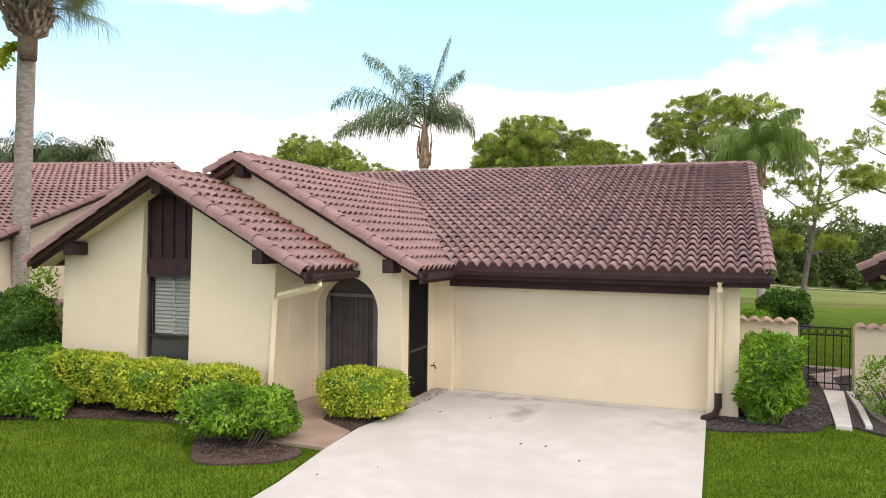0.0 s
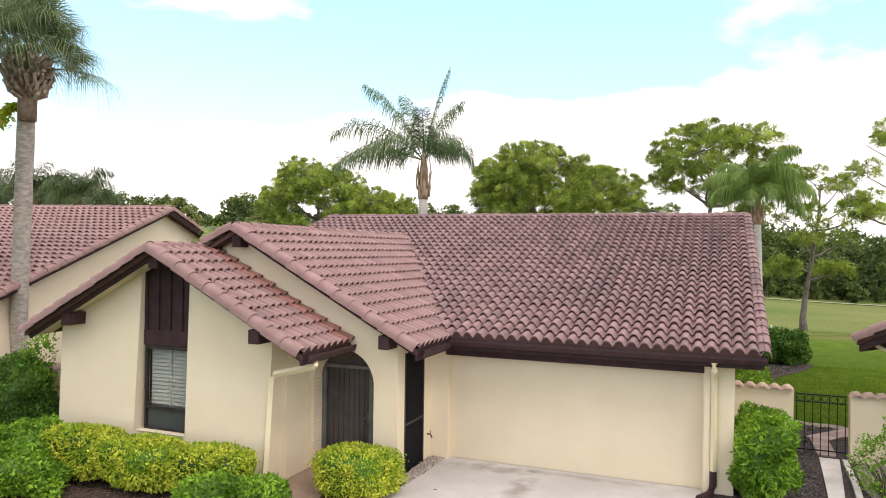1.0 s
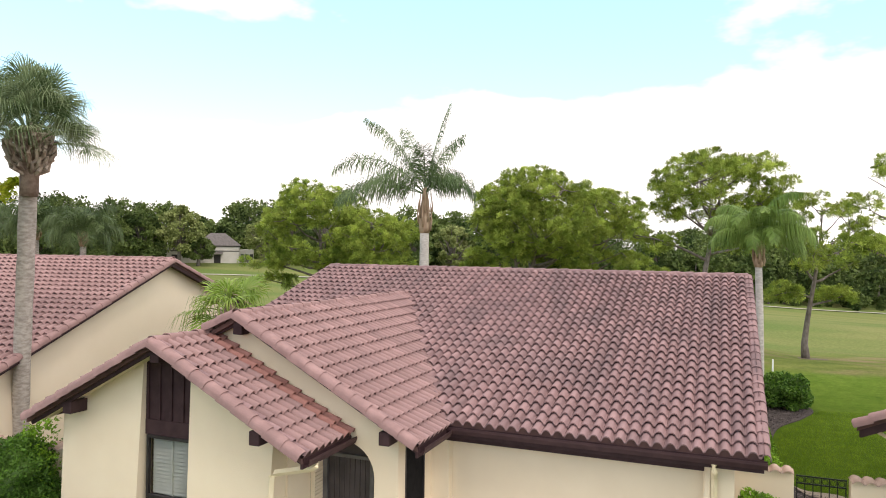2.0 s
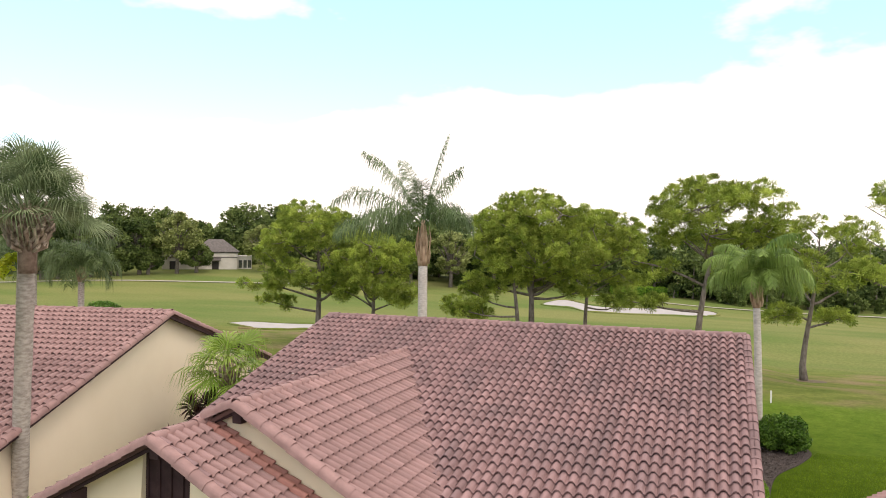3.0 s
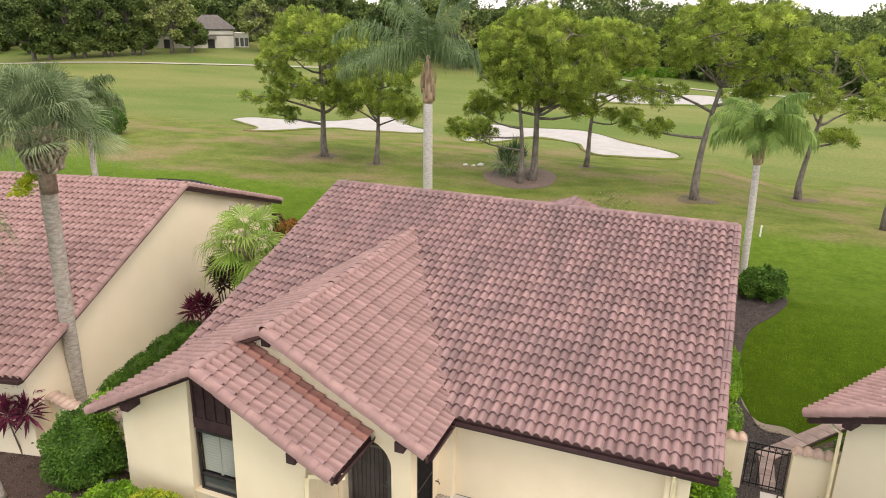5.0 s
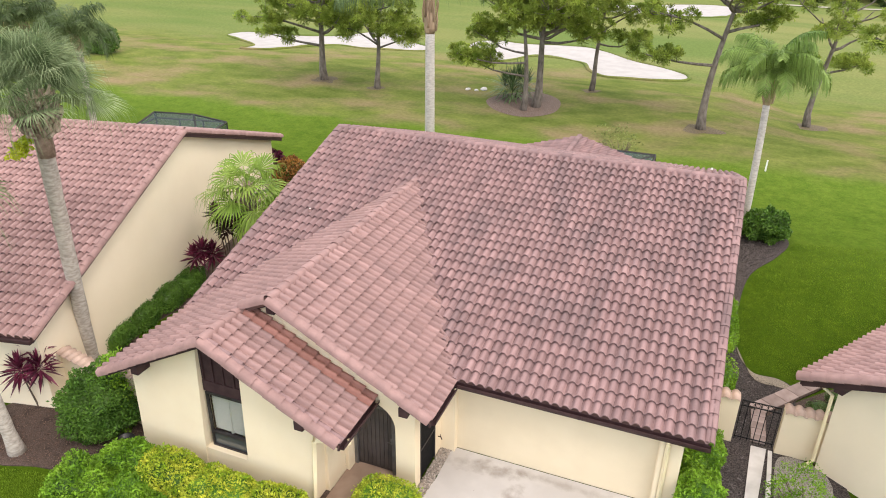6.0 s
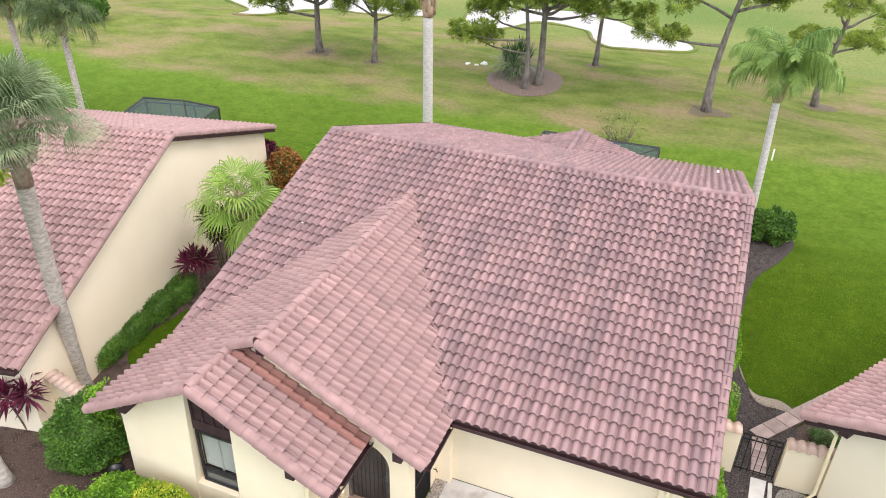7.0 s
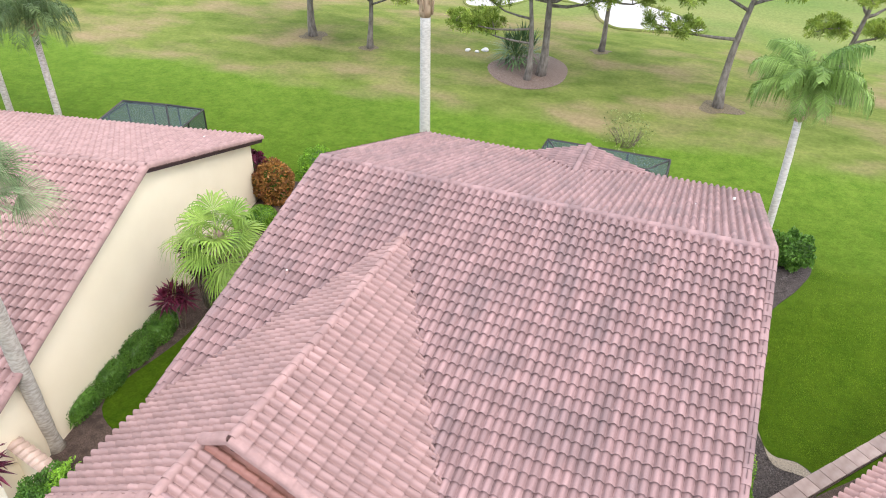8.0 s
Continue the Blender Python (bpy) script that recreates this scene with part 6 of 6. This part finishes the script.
shrub("golf_shrub", "rounded dark green bush on the fairway edge", -48.8, 36.4, (3.4, 2.6, 2.5), M_LEAFD, 0.22, 160, 66, 2.6, 6, z0=gz(-48.8, 36.4) - 0.05)
shrub("loose_shrub", "loose leafy shrub with upright shoots by the house corner", -8.55, -2.75, (0.9, 0.8, 2.45), M_LEAF, 0.09, 330, 67, 2.2, 16, core=False, lump=0.5)
# fern growing on the palm trunk
fern = thing("fern", "yellow-green fern tuft growing on the palm trunk", "fern")
_fr = random.Random(8)
_p = [(-10.25 - 0.06 * s * (1 + _fr.random()), -1.68 - 0.03 * s + 0.25 * (_fr.random() - 0.5) * s / 4, 7.5 + 0.10 * s - 0.017 * s * s + 0.12 * (_fr.random() - 0.5)) for k in range(36) for s in range(9)]
part("foliage", leaves(_p, np.random.RandomState(80), 0.2, 0.4), M_FERN, fern)


# ---- pool cages, paving and small things ----
def screen_material():
    m = bpy.data.materials.new("cage_mesh")
    m.use_nodes = True
    n, l = m.node_tree.nodes, m.node_tree.links
    p = n["Principled BSDF"]
    p.inputs["Base Color"].default_value = (0.045, 0.07, 0.085, 1)
    p.inputs["Roughness"].default_value = 0.5
    tr, mx = n.new("ShaderNodeBsdfTransparent"), n.new("ShaderNodeMixShader")
    mx.inputs["Fac"].default_value = 0.5
    l.new(p.outputs["BSDF"], mx.inputs[1])
    l.new(tr.outputs["BSDF"], mx.inputs[2])
    l.new(mx.outputs["Shader"], n["Material Output"].inputs["Surface"])
    return m


M_MESH = screen_material()


def pool_cage(x, y, w, d, h, rise, turn, label):
    """A screened pool enclosure: dark frame, hipped mesh roof."""
    t = thing("pool_cage", label, "screen enclosure", group="pool cages")
    post = lambda a, b: part("frame_bar", tube([a, b], 0.045, 4), M_FRAME, t)
    k = d * 0.5
    A = [(0, 0, h), (w, 0, h), (w, d, h), (0, d, h)]
    B = [(k * 0.6, k, h + rise), (w - k * 0.6, k, h + rise)]
    for p, q in ((A[0], A[1]), (A[1], A[2]), (A[2], A[3]), (A[3], A[0]), (A[0], B[0]), (A[3], B[0]), (A[1], B[1]), (A[2], B[1]), (B[0], B[1])):
        post(p, q)
    for px, py in ((0, 0), (w, 0), (w, d), (0, d), (w / 3, d), (2 * w / 3, d), (0, d / 2), (w, d / 2)):
        post((px, py, -0.4), (px, py, h))
    for tri in ((A[0], A[1], B[1], B[0]), (A[1], A[2], B[1]), (A[2], A[3], B[0], B[1]), (A[3], A[0], B[0]), ((w, 0, 0), (w, d, 0), A[2], A[1]), ((0, 0, 0), (0, d, 0), A[3], A[0]), ((0, d, 0), (w, d, 0), A[2], A[3])):
        part("screen_panel", (list(tri), [tuple(range(len(tri)))]), M_MESH, t)
    t.matrix_world = pose(x, y, -0.02, 0, 0, turn)
    return t


pool_cage(-3.05, 17.5, 5.5, 2.75, 2.15, 0.02, 1, "dark screened lanai enclosure behind the house")
pool_cage(-22.9, 12.6, 4.1, 3.2, 2.15, 0.8, 12, "dark screened pool enclosure behind the neighbouring house")

sheet("stepping_path", [(6.98, -0.25), (7.22, -0.25), (7.38, 1.2), (7.58, 3.1), (7.20, 3.1), (7.08, 1.2)], 0.07, M_STONE, "pale concrete strip leading to the gate", "path")
sheet("edging", [(7.44, -0.1), (7.54, -0.1), (7.66, 1.4), (7.72, 3.05), (7.62, 3.05), (7.55, 1.4)], 0.09, M_STONE, "pale concrete bed edging", "edging")
paved = sheet("paver_path", [(7.19, 3.3), (7.59, 3.3), (7.60, 4.58), (8.45, 5.72), (9.54, 7.05), (10.6, 8.35), (12.4, 10.6), (12.1, 11.0), (10.45, 8.95), (9.45, 7.62), (8.4, 6.32), (7.19, 4.98)], 0.035, M_MULCH, "pinkish flagstone path behind the gate", "path")
FLAG, PAVER = bpy.data.meshes.new("flagstone"), bpy.data.meshes.new("paver")
for me, data in ((FLAG, box(-0.262, 0.262, -0.24, 0.24, 0, 0.05, 0.01)), (PAVER, box(-0.19, 0.19, -0.135, 0.135, 0, 0.05, 0.008))):
    me.from_pydata(data[0], [], data[1])
    me.materials.append(M_PAVER)
pave_rng = random.Random(31)
for k in range(5):
    ob = new("paver", PAVER)
    ob.matrix_world = pose(7.39 + pave_rng.uniform(-0.01, 0.01), 3.45 + 0.285 * k, 0.03, 0, 0, pave_rng.uniform(-1.5, 1.5))
    ob.parent = paved
for k in range(13):
    ob = new("flagstone", FLAG)
    f = k * 0.535 + 0.18
    ob.matrix_world = pose(7.36 + 0.635 * f, 4.83 + 0.772 * f, 0.03, 0, 0, 50.6 + pave_rng.uniform(-1.5, 1.5))
    ob.parent = paved
sheet("gravel_edge", rounded([(8.35, 6.22), (7.97, 6.60), (7.27, 6.64), (6.87, 7.32), (6.74, 8.0), (6.98, 7.1), (7.3, 6.3), (7.85, 6.18)], 4), 0.04, mat("beige_gravel", (0.20, 0.165, 0.13), (0.36, 0.31, 0.25), 26, 0.95, 0.8, 60), "thin beige gravel edge between bed and lawn", "gravel")
sheet("gravel_bed", rounded([(7.9, 2.95), (8.7, 2.95), (9.1, 2.3), (8.9, 1.2), (8.2, 0.2), (7.8, 0.6), (7.75, 1.8)], 4), 0.04, mat("grey_gravel", (0.16, 0.14, 0.125), (0.40, 0.37, 0.34), 34, 0.95, 0.9, 60), "grey gravel bed in front of the low wall", "gravel")


def pebble_bed():
    rng = random.Random(9)
    V, F = [], []
    base = bmesh.new()
    bmesh.ops.create_icosphere(base, subdivisions=1, radius=1)
    bv, bf = [v.co.copy() for v in base.verts], [[v.index for v in f.verts] for f in base.faces]
    base.free()
    for k in range(900):
        y = rng.uniform(-1.85, -0.12)
        x = rng.uniform(-0.38, -0.10 - 0.05 * max(0, -y - 1.0))
        r = rng.uniform(0.016, 0.04)
        m = Matrix.Translation((x, y, 0.03 + r * 0.3)) @ Euler((rng.random(), rng.random(), rng.random() * 6)).to_matrix().to_4x4() @ Matrix.Diagonal((r * 1.2, r, r * 0.7, 1))
        o = len(V)
        V += [tuple(m @ v) for v in bv]
        F += [tuple(o + i for i in f) for f in bf]
    return V, F


tagged(part("pebbles", pebble_bed(), M_GRAVEL, smooth=True), "mixed brown and grey pebbles beside the driveway", "pebbles", kind="stuff")


def vent_pipe(x, y, z, r=0.05, h=0.32):
    t = thing("vent_pipe", "short white plumbing vent pipe on the roof tiles", "vent pipe", group="roof vents")
    part("pipe", tube([(0, 0, -0.15), (0, 0, h)], r, 10), M_STONE, t, smooth=True)
    part("flashing", tube([(0, 0, 0.02), (0, 0, 0.10), (0, 0, 0.13)], [r * 2.4, r * 1.3, r * 1.05], 10), M_RAKE, t)
    t.location = (x, y, z)


vent_pipe(5.0, 14.8, RIDGE - (14.8 - YR) * TB, 0.05, 0.2)
vent_pipe(3.75, 12.4, RIDGE - (12.4 - YR) * TB, 0.03, 0.15)
vent_pipe(-6.6, 4.1, EAVE + (4.1 - Y0) * TB, 0.03, 0.14)
vent_pipe(-15.25, 11.5, 3.42, 0.06, 0.18)

shrub("twiggy_shrub", "nearly bare pale twiggy shrub on the back lawn", -0.2, 25.8, (2.3, 2.0, 1.7), M_OAK, 0.12, 45, 98, 2.2, 34, core=False, lump=0.5)

stake = thing("marker_stake", "white marker stake in the lawn", "stake", (7.75, 26.6, gz(7.75, 26.6)))
part("post", box(-0.04, 0.04, -0.04, 0.04, -0.1, 0.62, 0.01), M_WHITE, stake)
rocks = random.Random(4)
for k in range(5):
    r = rocks.uniform(0.12, 0.3)
    bm = bmesh.new()
    bmesh.ops.create_icosphere(bm, subdivisions=2, radius=r)
    for v in bm.verts:
        v.co *= 1 + 0.35 * noise.noise(v.co * 4 + Vector((k, 0, 0)))
        v.co.z *= 0.55
    me = bpy.data.meshes.new("rock")
    bm.to_mesh(me)
    bm.free()
    me.materials.append(M_STONE)
    ob = tagged(new("rock", me), "pale rock lying in the rough grass", "rock", group="rocks in the grass")
    px, py = -12.6 + rocks.uniform(-0.8, 0.8), 37.4 + rocks.uniform(-0.5, 0.5)
    ob.location = (px, py, gz(px, py) + r * 0.2)

M_BLACK = mat("black_plastic", (0.012, 0.012, 0.013), (0.02, 0.02, 0.022), 6, 0.35, 0.05, 40, spec=0.5)


def pot(x, y, r, h, label):
    t = thing("plant_pot", label, "pot", (x, y, 0.03))
    prof = [(r * 0.7, 0), (r * 0.95, h * 0.7), (r, h * 0.92), (r * 1.06, h * 0.93), (r * 1.06, h), (r * 0.9, h), (r * 0.85, h * 0.8)]
    n = 20
    V = [(a * math.cos(2 * math.pi * k / n), a * math.sin(2 * math.pi * k / n), z) for a, z in prof for k in range(n)]
    F = [(j * n + k, j * n + (k + 1) % n, (j + 1) * n + (k + 1) % n, (j + 1) * n + k) for j in range(len(prof) - 1) for k in range(n)]
    F += [tuple(range(n))[::-1], tuple(range((len(prof) - 1) * n, len(prof) * n))]
    part("body", (V, F), M_BLACK, t, smooth=True)


pot(-7.85, -3.35, 0.24, 0.4, "black round plastic pot in the hedge bed")
pot(-2.75, -3.62, 0.22, 0.35, "black round plastic pot behind the hedge")

# fallen leaves on the driveway
litter = random.Random(12)
LP = [(litter.uniform(0.2, 4.7), litter.uniform(-9, -0.4), 0.045) for k in range(9)]
tagged(part("fallen_leaves", leaves(LP, np.random.RandomState(3), 0.07, 0.5, flat=0.9), mat("dead_leaf", (0.10, 0.07, 0.045), (0.2, 0.14, 0.09), 5, 0.8, 0, vary=0.3)), "a few brown leaves on the driveway", "leaf litter", kind="stuff")


# ---- grass blades on the front lawns ----
def inside(poly, x, y):
    c = False
    for (x0, y0), (x1, y1) in zip(poly, poly[1:] + poly[:1]):
        if (y0 > y) != (y1 > y) and x < (x1 - x0) * (y - y0) / (y1 - y0) + x0:
            c = not c
    return c


def blades(poly, n, seed, size):
    nr = np.random.RandomState(seed)
    xs, ys = [p[0] for p in poly], [p[1] for p in poly]
    q = np.column_stack([nr.uniform(min(xs), max(xs), n), nr.uniform(min(ys), max(ys), n)])
    q = q[[inside(poly, x, y) for x, y in q]]
    k = len(q)
    a, l = nr.uniform(0, 6.283, k), size * nr.uniform(0.5, 1.3, k)
    w = 0.006
    b0 = np.column_stack([q[:, 0] - w * np.sin(a), q[:, 1] + w * np.cos(a), np.zeros(k)])
    b1 = np.column_stack([q[:, 0] + w * np.sin(a), q[:, 1] - w * np.cos(a), np.zeros(k)])
    tip = np.column_stack([q[:, 0] + l * 0.6 * np.cos(a), q[:, 1] + l * 0.6 * np.sin(a), l])
    V = np.stack([b0, b1, tip], 1).reshape(-1, 3)
    return V.tolist(), np.arange(3 * k).reshape(-1, 3).tolist()


def chips(poly, n, seed, size, z):
    """Loose bark chips lying on a bed."""
    rng = random.Random(seed)
    xs, ys = [p[0] for p in poly], [p[1] for p in poly]
    P = []
    while len(P) < n:
        x, y = rng.uniform(min(xs), max(xs)), rng.uniform(min(ys), max(ys))
        if inside(poly, x, y):
            P.append((x, y, z + rng.uniform(0.0, 0.025)))
    return leaves(P, np.random.RandomState(seed), size, 0.35, flat=0.75)


M_CHIP = mat("bark_chips", (0.07, 0.042, 0.032), (0.21, 0.135, 0.10), 3, 0.9, 0.3, 60, vary=0.5)
M_CLINKER = mat("lava_rock_chips", (0.03, 0.026, 0.027), (0.20, 0.175, 0.17), 3, 0.9, 0.3, 60, vary=0.5)
tagged(part("bark_chips", chips([(-12.2, -4.3), (-10.8, -4.9), (-9.5, -4.6), (-8.4, -4.5), (-7.4, -5.0), (-6.2, -5.2), (-4.9, -4.6), (-3.4, -4.3), (-2.6, -4.7), (-2.1, -5.3), (-1.5, -5.85), (-0.65, -5.45), (-0.6, -4.95), (-1.6, -4.75), (-2.25, -3.7), (-2.4, -2.5), (-11.4, -2.3)], 9000, 5, 0.055, 0.03), M_CHIP), "loose brown bark chips in the front bed", "mulch", kind="stuff")
tagged(part("bark_chips", chips([(-1.35, -2.6), (-1.15, -3.2), (-0.55, -3.5), (-0.35, -3.0), (-0.25, -2.0), (-0.5, -1.8), (-1.0, -1.8)], 900, 6, 0.05, 0.03), M_CHIP), "loose brown bark chips round the clipped shrub", "mulch", kind="stuff")
tagged(part("lava_rock", chips([(5.05, -0.1), (5.05, -1.05), (5.7, -0.9), (6.6, -0.45), (7.0, 0.1), (7.05, 3.1), (7.2, 5.0), (7.9, 6.2), (7.2, 6.5), (6.75, 7.3), (6.65, 8.1), (6.65, 10.5), (7.0, 13.5), (8.0, 15.6), (8.5, 17.4), (7.5, 18.7), (5.7, 18.4), (5.55, 8)], 7000, 7, 0.07, 0.03), M_CLINKER), "loose dark lava rock in the side bed", "mulch", kind="stuff")


front = [(-12.4, -4.6), (-10.8, -5.15), (-9.5, -4.8), (-8.4, -4.75), (-7.4, -5.25), (-6.2, -5.5), (-5.0, -4.85), (-3.4, -4.5), (-2.7, -4.85), (-2.2, -5.5), (-1.5, -6.1), (-0.5, -5.6), (-0.25, -5.2), (-0.1, -6.4), (0.05, -9.2), (-0.8, -11.5), (-2.4, -12.9), (-12.4, -12.9)]
east = [(5.0, -1.3), (5.8, -1.1), (6.6, -0.7), (7.1, -0.1), (8.2, -1.1), (9.6, -1.4), (11.5, -1.0), (11.5, -12.9), (8.4, -12.9), (6.3, -11.5), (5.0, -9.1)]
tagged(part("grass_blades", blades(front, 270000, 1, 0.036), M_GRASS), "short green lawn grass in the front garden", "grass", kind="stuff")
tagged(part("grass_blades", blades(east, 180000, 2, 0.036), M_GRASS), "short green lawn grass beside the driveway", "grass", kind="stuff")


side = [(8.6, 6.6), (7.98, 6.9), (7.35, 6.95), (6.98, 7.5), (6.85, 8.2), (6.85, 10.5), (7.2, 13.4), (8.2, 15.5), (8.75, 17.3), (12, 18), (19, 18), (17, 13.5), (13.0, 11.7)]
tagged(part("grass_blades", blades(side, 95000, 3, 0.042), M_GRASS), "short green lawn grass beside the house", "grass", kind="stuff")


# brown pine straw under the trees
_pr = random.Random(21)
for name, x, y, r in (("pine_straw_west", -24.8, 35.4, 1.2), ("pine_straw_mid", 3.95, 33.4, 1.4), ("pine_straw_east", 10.8, 41.3, 1.3), ("pine_straw_north", -4.7, 41.9, 0.9), ("pine_straw_small", -19.7, 34.6, 0.7)):
    draped(name, rounded([(x + r * _pr.uniform(0.6, 1.2) * math.cos(a), y + r * _pr.uniform(0.6, 1.2) * math.sin(a)) for a in [k * math.pi / 5 for k in range(10)]], 3), M_STRAW, "brown pine straw round the trunk", "pine straw", 0.01)
